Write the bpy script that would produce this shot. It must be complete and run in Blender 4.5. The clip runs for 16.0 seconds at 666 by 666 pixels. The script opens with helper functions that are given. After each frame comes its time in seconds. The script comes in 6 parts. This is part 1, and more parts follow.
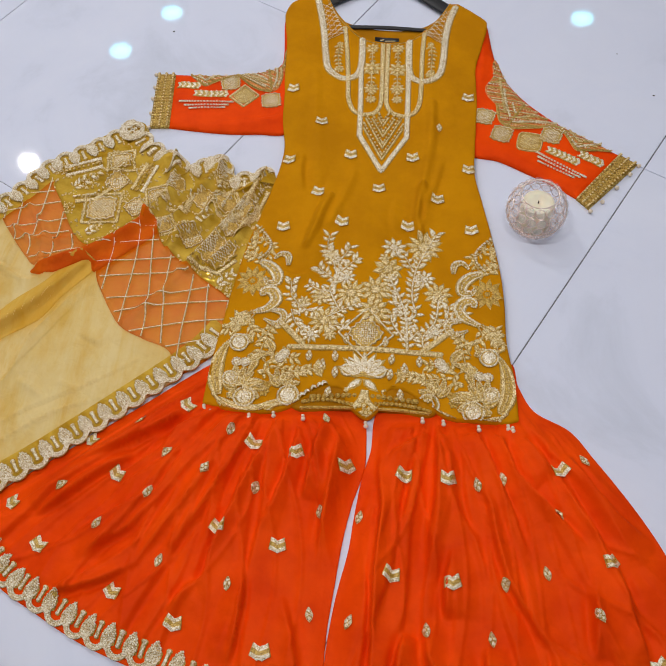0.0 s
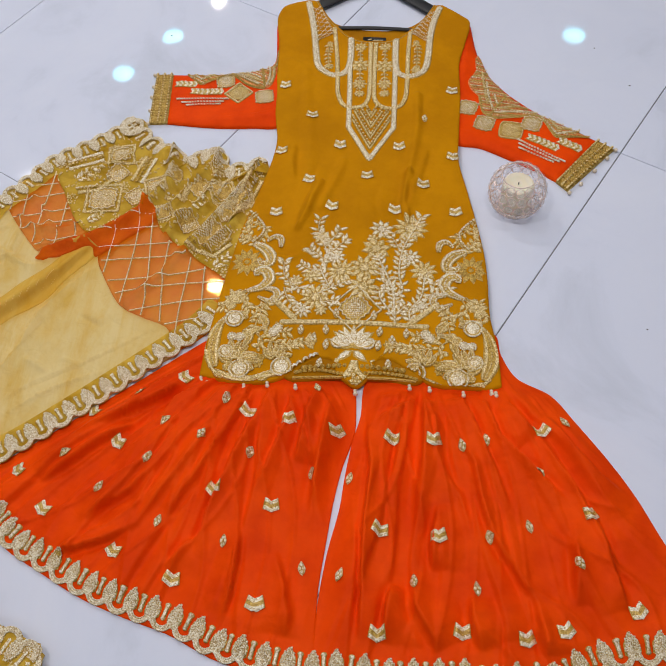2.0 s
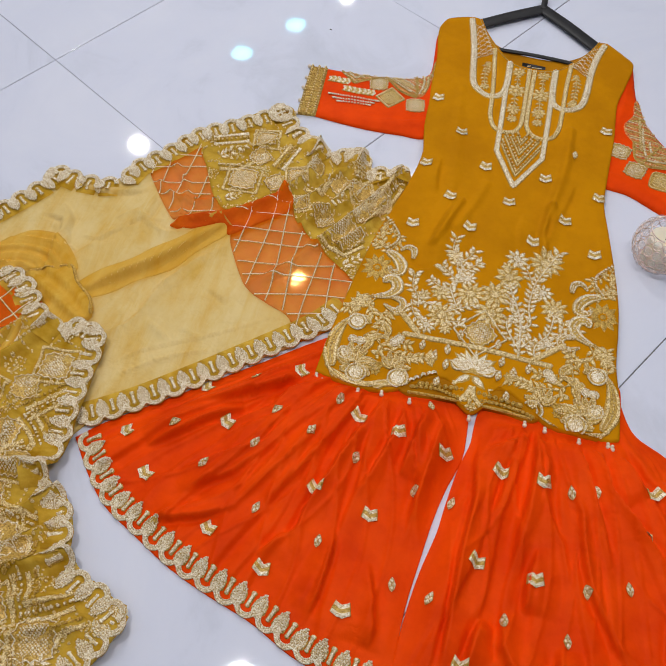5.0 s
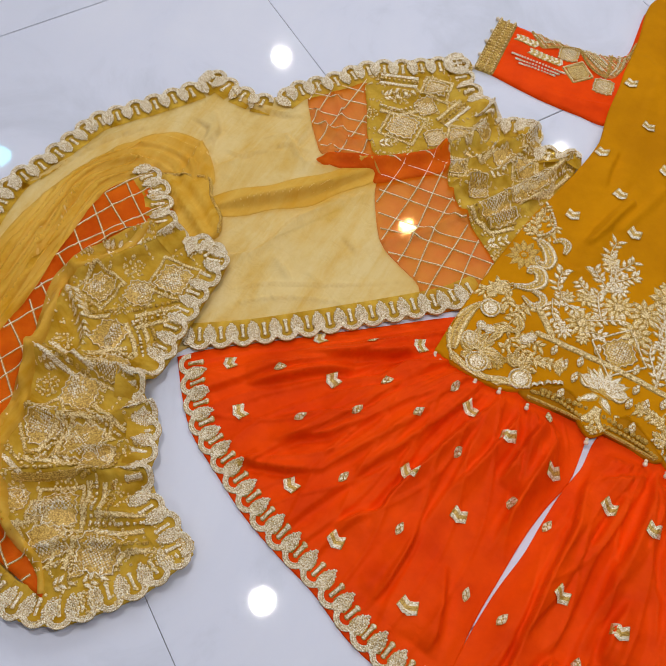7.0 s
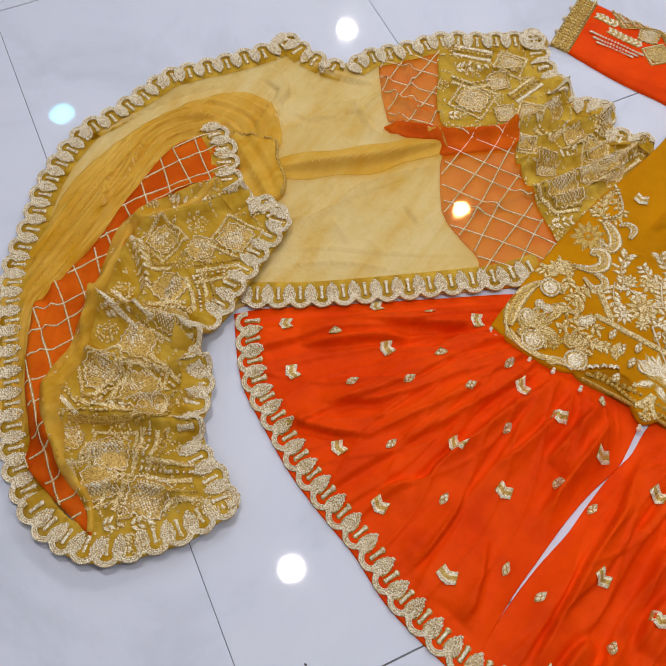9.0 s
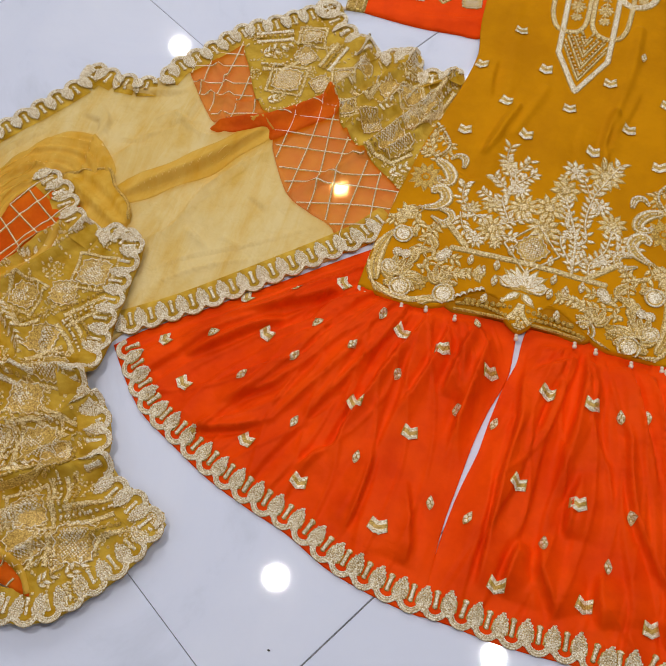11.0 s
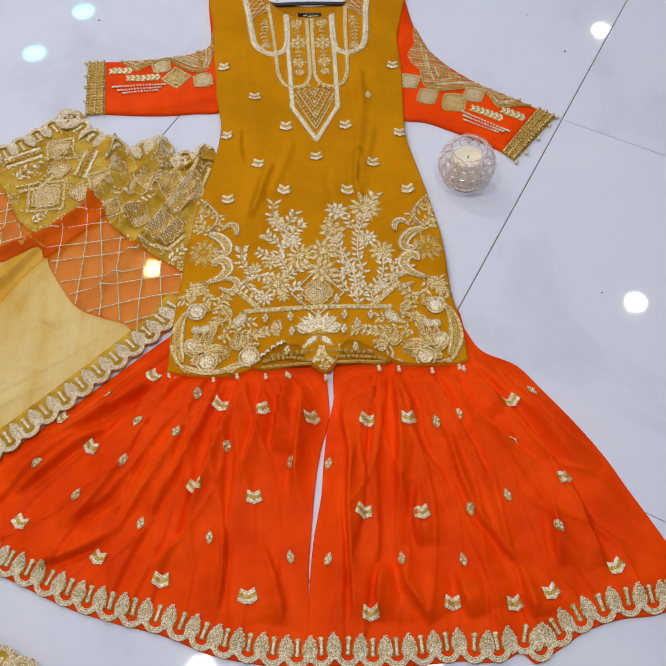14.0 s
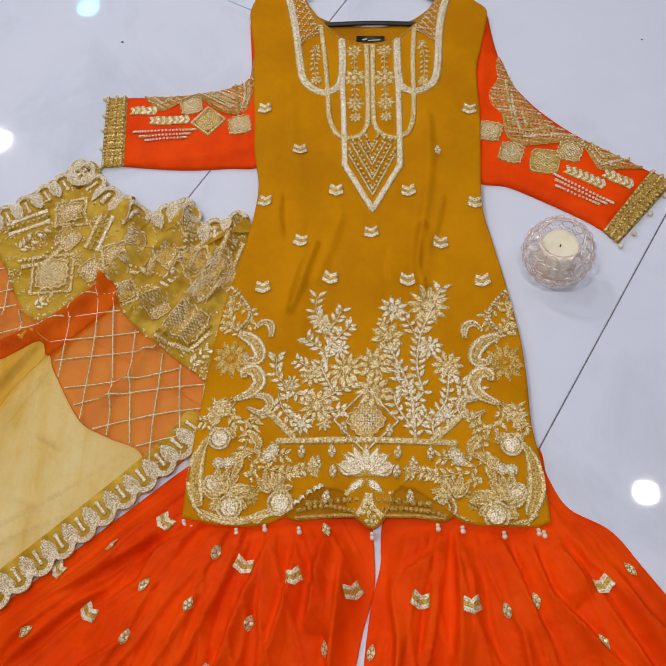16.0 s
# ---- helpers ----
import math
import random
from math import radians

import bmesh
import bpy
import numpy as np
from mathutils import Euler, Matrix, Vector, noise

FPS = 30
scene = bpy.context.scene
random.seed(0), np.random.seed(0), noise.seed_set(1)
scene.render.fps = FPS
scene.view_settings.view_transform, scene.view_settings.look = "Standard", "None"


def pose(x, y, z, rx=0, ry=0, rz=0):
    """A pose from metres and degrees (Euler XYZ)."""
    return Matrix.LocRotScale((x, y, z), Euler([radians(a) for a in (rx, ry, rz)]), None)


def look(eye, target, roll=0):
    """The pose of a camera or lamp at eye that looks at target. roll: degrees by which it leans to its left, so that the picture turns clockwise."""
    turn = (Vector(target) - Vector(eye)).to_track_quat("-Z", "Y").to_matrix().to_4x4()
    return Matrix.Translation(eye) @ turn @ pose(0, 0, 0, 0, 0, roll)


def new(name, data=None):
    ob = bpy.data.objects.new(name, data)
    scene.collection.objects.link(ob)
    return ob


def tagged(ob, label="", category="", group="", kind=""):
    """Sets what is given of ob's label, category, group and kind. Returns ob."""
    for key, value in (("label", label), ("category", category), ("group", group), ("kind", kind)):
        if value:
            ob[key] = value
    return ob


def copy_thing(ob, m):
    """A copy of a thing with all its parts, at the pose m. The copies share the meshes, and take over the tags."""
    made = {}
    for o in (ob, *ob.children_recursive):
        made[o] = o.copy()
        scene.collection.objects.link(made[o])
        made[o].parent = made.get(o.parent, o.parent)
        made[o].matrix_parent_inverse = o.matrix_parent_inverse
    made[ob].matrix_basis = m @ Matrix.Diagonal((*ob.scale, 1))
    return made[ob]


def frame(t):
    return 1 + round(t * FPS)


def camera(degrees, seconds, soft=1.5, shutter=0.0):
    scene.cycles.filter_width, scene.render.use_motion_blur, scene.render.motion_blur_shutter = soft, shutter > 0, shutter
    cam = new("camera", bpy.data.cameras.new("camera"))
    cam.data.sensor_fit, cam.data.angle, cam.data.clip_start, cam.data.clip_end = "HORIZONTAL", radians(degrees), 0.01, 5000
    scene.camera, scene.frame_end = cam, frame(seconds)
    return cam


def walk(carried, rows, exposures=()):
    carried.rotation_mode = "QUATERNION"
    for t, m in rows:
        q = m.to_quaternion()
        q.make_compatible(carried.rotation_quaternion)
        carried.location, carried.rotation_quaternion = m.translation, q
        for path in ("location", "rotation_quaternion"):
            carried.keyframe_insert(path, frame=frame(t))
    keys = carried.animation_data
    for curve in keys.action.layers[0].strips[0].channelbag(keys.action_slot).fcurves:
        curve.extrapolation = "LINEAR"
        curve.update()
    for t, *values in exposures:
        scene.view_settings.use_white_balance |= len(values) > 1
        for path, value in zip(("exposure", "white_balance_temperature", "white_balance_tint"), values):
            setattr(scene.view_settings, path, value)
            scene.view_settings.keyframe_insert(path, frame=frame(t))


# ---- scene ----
cam = camera(45.4, 16.0, 1.25)
PATH = [
    (0, (0.089, -0.746, 1.324), (-0.109, 0.246, -0.402), -6.2),
    (0.5, (0.087, -0.757, 1.333), (-0.098, 0.265, -0.377), -5.4),
    (1, (0.083, -0.777, 1.339), (-0.105, 0.262, -0.359), -5.0),
    (1.5, (0.093, -0.814, 1.33), (-0.102, 0.233, -0.363), -5.6),
    (2, (0.129, -0.864, 1.33), (-0.085, 0.183, -0.36), -7.2),
    (2.5, (0.156, -0.886, 1.327), (-0.099, 0.144, -0.368), -10.4),
    (3, (0.113, -0.9, 1.346), (-0.133, 0.12, -0.356), -12.0),
    (3.2, (0.087, -0.904, 1.355), (-0.142, 0.12, -0.347), -11.2),
    (5.3, (-0.032, -0.867, 1.328), (-0.391, 0.154, -0.354), -0.3),
    (5.5, (-0.047, -0.861, 1.321), (-0.448, 0.119, -0.375), -1.4),
    (6, (-0.096, -0.838, 1.295), (-0.522, 0.057, -0.442), -0.5),
    (6.5, (-0.125, -0.815, 1.289), (-0.566, 0.045, -0.462), 1.5),
    (7, (-0.128, -0.826, 1.284), (-0.585, 0.008, -0.475), 2.6),
    (7.5, (-0.138, -0.842, 1.28), (-0.617, -0.034, -0.486), 3.6),
    (8, (-0.154, -0.856, 1.274), (-0.652, -0.073, -0.497), 4.6),
    (8.2, (-0.159, -0.861, 1.274), (-0.663, -0.091, -0.502), 4.4),
    (10.3, (-0.065, -0.854, 1.287), (-0.55, -0.089, -0.496), -6.3),
    (10.5, (-0.056, -0.852, 1.289), (-0.501, -0.066, -0.495), -5.9),
    (11, (-0.028, -0.853, 1.294), (-0.402, -0.035, -0.492), -6.2),
    (11.5, (-0.001, -0.855, 1.301), (-0.309, -0.007, -0.484), -6.7),
    (12, (0.023, -0.852, 1.3), (-0.218, 0.025, -0.481), -8.2),
    (12.5, (0.044, -0.848, 1.306), (-0.137, 0.056, -0.469), -8.4),
    (13, (0.06, -0.85, 1.32), (-0.042, 0.093, -0.44), -6.0),
    (13.5, (0.067, -0.848, 1.337), (0.006, 0.115, -0.414), -4.6),
    (14, (0.067, -0.837, 1.355), (0.02, 0.144, -0.387), -4.0),
    (14.5, (0.079, -0.793, 1.362), (0.021, 0.2, -0.374), -4.4),
    (15, (0.124, -0.676, 1.342), (0.006, 0.324, -0.386), -6.5),
    (15.5, (0.134, -0.566, 1.314), (-0.058, 0.396, -0.429), -9.6),
    (16, (0.081, -0.403, 1.252), (-0.126, 0.425, -0.557), -12.4),
]
walk(cam, [(t, look(eye, target, roll)) for t, eye, target, roll in PATH],
     [(0, -0.06), (3.2, -0.06), (6.5, 0.0), (12.0, 0.0), (13.5, 0.0), (14.5, -0.04), (15.5, -0.08), (16.0, -0.08)])

# ---- light: recessed downlights in a shop ceiling ----
CEIL = 2.8
TILE_TURN = radians(-29.5)
AX, AY = Vector((math.cos(TILE_TURN), math.sin(TILE_TURN), 0)), Vector((-math.sin(TILE_TURN), math.cos(TILE_TURN), 0))
world = bpy.data.worlds.new("shop_air")
world.use_nodes = True
world.node_tree.nodes["Background"].inputs["Color"].default_value = (0.8, 0.86, 1.0, 1)
world.node_tree.nodes["Background"].inputs["Strength"].default_value = 0.1
scene.world = world
WARM, COOL = (1.0, 0.96, 0.94), (0.06, 0.74, 1.0)
# x, y of each lamp and its colour
# Last two: unseen, added as fill. (1.99, 4.03) stands in for a rectangular reflection.
LAMPS = [(-0.71, -0.36, WARM, 16), (0.40, -0.37, WARM, 12), (1.22, 0.59, WARM, 6), (1.78, 1.65, WARM, 6), (-2.66, 2.84, WARM, 27), (-1.18, 2.0, WARM, 20), (-0.6, 3.08, WARM, 10),
         (-2.28, 4.01, COOL, 0.8), (-1.97, 4.46, COOL, 0.8), (1.22, 4.5, COOL, 0.8), (-3.72, 1.08, COOL, 0.8), (-1.67, 4.92, WARM, 6), (1.99, 4.03, WARM, 5), (-2.0, -1.6, WARM, 7), (0.9, -2.2, WARM, 4)]
LAMP_GAIN = 1.17
for lx, ly, tint, watts in LAMPS:
    data = bpy.data.lights.new("downlight_glow", "AREA")
    data.shape, data.size, data.energy, data.color = "DISK", 0.17 if tint == COOL else 0.105, watts * LAMP_GAIN, tint
    glow = new("downlight_glow", data)
    glow.matrix_world = pose(lx, ly, CEIL - 0.012)


# ---- small helpers ----
def spline(pts, step=0.01, closed=False):
    """Points along a smooth curve through pts; a point given twice is a corner."""
    p = [np.array(q, float) for q in pts]
    n = len(p)
    out = []
    for i in range(n if closed else n - 1):
        a, b = p[i], p[(i + 1) % n]
        d = np.linalg.norm(b - a)
        if d < 1e-6:
            continue
        before = p[i - 1] if (closed or i) else a
        after = p[(i + 2) % n] if (closed or i + 2 < n) else b
        m0, m1 = (b - before) / 2, (after - a) / 2
        m0 = m0 * min(1, d / (np.linalg.norm(m0) + 1e-9))
        m1 = m1 * min(1, d / (np.linalg.norm(m1) + 1e-9))
        if np.linalg.norm(before - a) < 1e-6:
            m0 = m0 * 0.5
        if np.linalg.norm(after - b) < 1e-6:
            m1 = m1 * 0.5
        for k in range(max(1, int(math.ceil(d / step)))):
            t = k / max(1, int(math.ceil(d / step)))
            out.append((2 * t**3 - 3 * t * t + 1) * a + (t**3 - 2 * t * t + t) * m0 + (3 * t * t - 2 * t**3) * b + (t**3 - t * t) * m1)
    if not closed:
        out.append(p[-1])
    return np.array(out)


def inside(x, y, poly):
    x, y = np.asarray(x, float), np.asarray(y, float)
    hit = np.zeros(x.shape, bool)
    q = np.roll(poly, -1, 0)
    for (x0, y0), (x1, y1) in zip(poly, q):
        if y0 != y1:
            hit ^= ((y0 > y) != (y1 > y)) & (x < (x1 - x0) * (y - y0) / (y1 - y0) + x0)
    return hit


def away(x, y, line):
    """Distance of points to a polyline."""
    best = np.full(np.shape(x), 1e9)
    for (ax, ay), (bx, by) in zip(line[:-1], line[1:]):
        dx, dy = bx - ax, by - ay
        t = np.clip(((x - ax) * dx + (y - ay) * dy) / (dx * dx + dy * dy + 1e-12), 0, 1)
        best = np.minimum(best, np.hypot(x - ax - t * dx, y - ay - t * dy))
    return best


def folds(x, y, ridges):
    z = np.zeros(np.shape(x))
    for line, w, a in ridges:
        d = away(x, y, line)
        z = z + a * np.exp(-(d / w) ** 2)
    return z


def creases(x, y, rows):
    """Sharp laid-over folds along lines: a long slope on one side, a steep drop on the other, fading to both ends."""
    x, y = np.asarray(x, float), np.asarray(y, float)
    z = np.zeros(x.shape)
    for line, h, w, way in rows:
        best, side, run = np.full(x.shape, 1e9), np.zeros(x.shape), np.zeros(x.shape)
        n = len(line) - 1
        for i in range(n):
            (ax, ay), (bx, by) = line[i], line[i + 1]
            dx, dy = bx - ax, by - ay
            t = np.clip(((x - ax) * dx + (y - ay) * dy) / (dx * dx + dy * dy + 1e-12), 0, 1)
            d = np.hypot(x - ax - t * dx, y - ay - t * dy)
            near = d < best
            best = np.where(near, d, best)
            side = np.where(near, np.sign(dx * (y - ay) - dy * (x - ax)) * way, side)
            run = np.where(near, (i + t) / n, run)
        fade = np.clip(4.6 * run * (1 - run), 0, 1)
        z = z + (1 - np.clip(z / 0.02, 0, 0.8)) * (h * fade * np.where(side > 0, np.exp(-best / w), np.exp(-(best / (0.13 * w)) ** 2)) - 0.22 * h * fade * np.exp(-((best - 0.42 * w) / (0.2 * w)) ** 2) * (side < 0))
    return z


def crease_rows(lines, tall, wide, seed):
    r = random.Random(seed)
    return [(spline(q, 0.07), tall * r.uniform(0.65, 1.2), wide * r.uniform(0.7, 1.3), r.choice((1, -1))) for q in lines]


def waves(x, y, seed, scale, amp):
    """A soft uneven swell."""
    r = np.random.RandomState(seed)
    z = np.zeros(np.shape(x))
    for _ in range(7):
        a, f, p = r.uniform(0, 6.28), r.uniform(0.5, 1.6) * 6.28 / scale, r.uniform(0, 6.28)
        z = z + np.sin((x * math.cos(a) + y * math.sin(a)) * f + p + 0.7 * np.sin(1.7 * (y * math.cos(a) - x * math.sin(a)) * f))
    return amp * z / 5


def mesh_of(name, verts, faces, mat, smooth=True):
    me = bpy.data.meshes.new(name)
    me.from_pydata([tuple(map(float, v)) for v in verts], [], [tuple(map(int, f)) for f in faces])
    me.materials.append(mat)
    if smooth:
        me.polygons.foreach_set("use_smooth", [True] * len(me.polygons))
    me.update()
    return me


def thing(name, label, category, group="", at=(0, 0, 0)):
    ob = tagged(new(name), label, category, group)
    ob.location = at
    return ob


def child(ob, parent, label=""):
    ob.parent = parent
    return tagged(ob, label)


def part(name, bm, mat, parent, label="", smooth=True):
    me = bpy.data.meshes.new(name)
    bm.to_mesh(me)
    bm.free()
    me.materials.append(mat)
    if smooth:
        me.polygons.foreach_set("use_smooth", [True] * len(me.polygons))
    return child(new(name, me), parent, label)


from mathutils.geometry import delaunay_2d_cdt


def cloth(name, outline, height, mat, parent, label="", step=0.009, down=0.0006, closed=True):
    """A sheet of fabric within an outline, laid at height(x, y), with its edge turned down by a thickness."""
    edge = spline(outline, step, True) if closed else np.array(outline)
    lo, hi = edge.min(0), edge.max(0)
    gx, gy = np.meshgrid(np.arange(lo[0], hi[0], step), np.arange(lo[1], hi[1], step * 0.866))
    gx = gx + (np.arange(gx.shape[0])[:, None] % 2) * step / 2
    gx, gy = gx.ravel(), gy.ravel()
    keep = inside(gx, gy, edge)
    gx, gy = gx[keep], gy[keep]
    loop = np.vstack([edge, edge[:1]])
    keep = away(gx, gy, loop) > step * 0.45
    pts = [Vector(p) for p in edge] + [Vector((a, b)) for a, b in zip(gx[keep], gy[keep])]
    n = len(edge)
    v, _, f, *_ = delaunay_2d_cdt(pts, [(i, (i + 1) % n) for i in range(n)], [list(range(n))], 1, 1e-6)
    xy = np.array([tuple(q) for q in v])
    z = height(xy[:, 0], xy[:, 1])
    verts = [(a, b, c) for (a, b), c in zip(xy, z)]
    faces = [tuple(q) for q in f]
    seen = {}
    for q in faces:
        for a, b in zip(q, q[1:] + q[:1]):
            seen[(a, b)] = 1
    rim = [e for e in seen if (e[1], e[0]) not in seen]
    low = {}
    for a, b in rim:
        for c in (a, b):
            if c not in low:
                low[c] = len(verts)
                x0, y0, z0 = verts[c]
                verts.append((x0, y0, max(down, z0 - 0.012)))
        faces.append((b, a, low[a], low[b]))
    return child(new(name, mesh_of(name, verts, faces, mat)), parent, label)


class Stitch:
    """Raised thread work gathered on a plane, then laid on a cloth. Slot 0 is the thread, slot 1 its darker outline cord."""

    def __init__(self):
        self.v, self.f, self.s = [], [], []

    def add(self, verts, faces, slots=None):
        n = len(self.v)
        self.v += verts
        self.f += [tuple(n + i for i in f) for f in faces]
        self.s += slots or [0] * len(faces)

    def stroke(self, pts, w, h=0.0026, taper=False, step=0.006):
        p = spline(pts, step)
        if len(p) < 2:
            return self
        t = np.gradient(p, axis=0)
        t = t / (np.linalg.norm(t, axis=1)[:, None] + 1e-9)
        nrm = np.stack([-t[:, 1], t[:, 0]], 1)
        k = np.linspace(0, 1, len(p))
        ws = w / 2 * (np.sqrt(np.clip(1.05 - k, 0.02, 1)) if taper else np.ones(len(p)))
        rim = max(0.35, 1 - 0.0026 / w)
        verts, faces, slots = [], [], []
        for i in range(len(p)):
            for side, hh in ((-1.1, 0.0), (-rim, h * 0.6), (-rim * 0.8, h), (rim * 0.8, h), (rim, h * 0.6), (1.1, 0.0)):
                verts.append((*(p[i] + nrm[i] * ws[i] * side), hh))
            if i:
                for j in range(5):
                    q = 6 * i + j
                    faces.append((q, q + 1, q - 5, q - 6))
                    slots.append(1 if j in (0, 4) else 0)
        self.add([tuple(map(float, q)) for q in verts], [tuple(reversed(q)) for q in faces], slots)
        return self

    def leaf(self, c, ang, length, width, h=0.0028):
        d, n = np.array((math.cos(ang), math.sin(ang))), np.array((-math.sin(ang), math.cos(ang)))
        c = np.array(c, float)
        shape = ((0, 0), (0.25, 0.46), (0.6, 0.42), (1, 0), (0.6, -0.42), (0.25, -0.46))
        out = [c + d * length * u + n * width * v for u, v in shape]
        inn = [c + d * length * (0.5 + (u - 0.5) * 0.74) + n * width * v * 0.62 for u, v in shape]
        v = [(*q, 0.0) for q in out] + [(*q, h * 0.8) for q in inn] + [(*(c + d * length * 0.48), h * 0.45)]
        f = [(i, 6 + i, 6 + (i + 1) % 6, (i + 1) % 6)[::-1] for i in range(6)] + [(6 + i, 12, 6 + (i + 1) % 6)[::-1] for i in range(6)]
        self.add(v, f, [1] * 6 + [0] * 6)
        return self

    def disc(self, c, r, h=0.0024, n=8, squash=1.0, ang=0.0):
        v = []
        for rr, hh in ((1.08, 0), (0.74, h * 0.8)):
            for i in range(n):
                a = 6.2832 * i / n
                dx, dy = rr * r * math.cos(a), rr * r * squash * math.sin(a)
                v.append((c[0] + dx * math.cos(ang) - dy * math.sin(ang), c[1] + dx * math.sin(ang) + dy * math.cos(ang), hh))
        v.append((c[0], c[1], h))
        f = [(i, (i + 1) % n, n + (i + 1) % n, n + i) for i in range(n)] + [(n + i, n + (i + 1) % n, 2 * n) for i in range(n)]
        self.add(v, f, [1 if r > 0.003 else 0] * n + [0] * n)
        return self

    def beaded(self, pts, w, h=0.0026, bead=0.0021, taper=False):
        """A band with a row of seed beads along either side."""
        self.stroke(pts, w, h, taper)
        p = spline(pts, bead * 2.5)
        t = np.gradient(p, axis=0)
        t = t / (np.linalg.norm(t, axis=1)[:, None] + 1e-9)
        k = np.linspace(0, 1, len(p))
        for side in (1, -1):
            for q, tt, kk in zip(p, t, k):
                ww = w / 2 * (math.sqrt(max(0.02, 1.05 - kk)) if taper else 1.0)
                o = (q[0] - tt[1] * ww * side * 0.6, q[1] + tt[0] * ww * side * 0.6)
                n0 = len(self.v)
                self.disc(o, bead, h * 0.9, 5)
                self.v[n0:] = [(x, y, z + h * 0.45) for x, y, z in self.v[n0:]]
        return self

    def flower(self, c, r, n=8, ang=0.0, core=0.3):
        for i in range(n):
            a = ang + 6.2832 * i / n
            self.leaf((c[0] + 0.22 * r * math.cos(a), c[1] + 0.22 * r * math.sin(a)), a, r * 0.8, r * 4.3 / n)
        self.disc(c, r * core, 0.0024)
        return self

    def chain(self, pts, r, gap):
        """A row of beads."""
        p = spline(pts, gap)
        for q in p:
            n0 = len(self.v)
            self.disc(q, r, r * 0.9, 6)
            self.v[n0:] = [(x, y, z + 0.0022) for x, y, z in self.v[n0:]]
        return self

    def vine(self, pts, w, leaf, gap, seed=0):
        """A stem with leaves on both sides."""
        self.stroke(pts, w)
        p = spline(pts, gap)
        r = random.Random(seed)
        for i in range(1, len(p)):
            a = math.atan2(p[i][1] - p[i - 1][1], p[i][0] - p[i - 1][0])
            for s in (1, -1):
                self.leaf(p[i], a + s * r.uniform(0.7, 1.15), leaf * r.uniform(0.75, 1.2), leaf * 0.5)
        return self

    def spiral(self, c, r, turn=1.0, ang=0.0, w=0.008):
        k = np.linspace(0, 1, 16)
        a = ang + turn * k * 7.5
        self.stroke([(c[0] + r * (1 - 0.8 * q) * math.cos(b), c[1] + r * (1 - 0.8 * q) * math.sin(b)) for q, b in zip(k, a)], w)
        self.disc(c, r * 0.35, 0.0024)
        return self

    def plume(self, pts, w, h=0.0036, bead=0.0017):
        """A feather of thread, thick in its middle, edged with seed beads and filled with beads along its length."""
        p = spline(pts, 0.004)
        t = np.gradient(p, axis=0)
        t = t / (np.linalg.norm(t, axis=1)[:, None] + 1e-9)
        nrm = np.stack([-t[:, 1], t[:, 0]], 1)
        k = np.linspace(0, 1, len(p))
        ws = w / 2 * (0.2 + 0.8 * np.sin(math.pi * np.clip(k, 0, 1) ** 0.75))
        verts, faces, slots = [], [], []
        cols = ((-1.1, 0.0), (-0.85, h), (-0.5, h * 0.45), (0.0, h * 0.6), (0.5, h * 0.45), (0.85, h), (1.1, 0.0))
        for i in range(len(p)):
            verts += [(*map(float, p[i] + nrm[i] * ws[i] * a), b) for a, b in cols]
            if i:
                for j in range(6):
                    q = 7 * i + j
                    faces.append((q - 7, q - 6, q + 1, q))
                    slots.append(0 if j in (1, 4) else 1)
        self.add(verts, faces, slots)
        for side in (-0.82, 0.82, 0.0):
            row = p + nrm * (ws * side)[:, None]
            gone = 1e9
            for i in range(1, len(row)):
                gone += float(np.linalg.norm(row[i] - row[i - 1]))
                if gone > bead * 2.3 and (abs(side) > 0.5 or ws[i] > 0.004):
                    gone = 0.0
                    n0 = len(self.v)
                    self.disc(row[i], bead, h * 0.5, 5)
                    self.v[n0:] = [(x, y, z + h * 0.7) for x, y, z in self.v[n0:]]
        return self

    def square(self, c, half, ang, zig=True):
        """A framed medallion: a notched corded rim round a close grid of seed beads."""
        n = 28
        ring = []
        for i in range(n):
            a = 6.2832 * i / n
            k = half / max(abs(math.cos(a)), abs(math.sin(a))) ** 0.75 * (0.96 if not zig else (1.02 if i % 2 else 0.88))
            ring.append((c[0] + k * math.cos(a + ang), c[1] + k * math.sin(a + ang)))
        self.add([(*q, 0.0010) for q in ring] + [(c[0], c[1], 0.0012)], [(i, (i + 1) % n, n) for i in range(n)], [1] * n)
        self.stroke(ring + ring[:1], max(0.0034, half * 0.15), 0.0030, step=half * 0.5)
        poly = np.array([(c[0] + (q[0] - c[0]) * 0.78, c[1] + (q[1] - c[1]) * 0.78) for q in ring])
        m = int(half / 0.0042)
        ca, sa = math.cos(ang + 0.785), math.sin(ang + 0.785)
        u, v = np.meshgrid(np.arange(-2 * m, 2 * m + 1) * 0.0042, np.arange(-2 * m, 2 * m + 1) * 0.0042)
        gx, gy = (c[0] + u * ca - v * sa).ravel(), (c[1] + u * sa + v * ca).ravel()
        ok = inside(gx, gy, poly)
        for q in zip(gx[ok].tolist(), gy[ok].tolist()):
            n0 = len(self.v)
            self.disc(q, 0.00185, 0.0013, 4)
            self.v[n0:] = [(a, b, z + 0.0012) for a, b, z in self.v[n0:]]
        for k in range(8):
            a = ang + 0.785 * k
            n0 = len(self.v)
            self.disc((c[0] + half * 0.36 * math.cos(a), c[1] + half * 0.36 * math.sin(a)), half * 0.10, 0.0016, 6)
            self.v[n0:] = [(x, y, z + 0.0020) for x, y, z in self.v[n0:]]
        return self

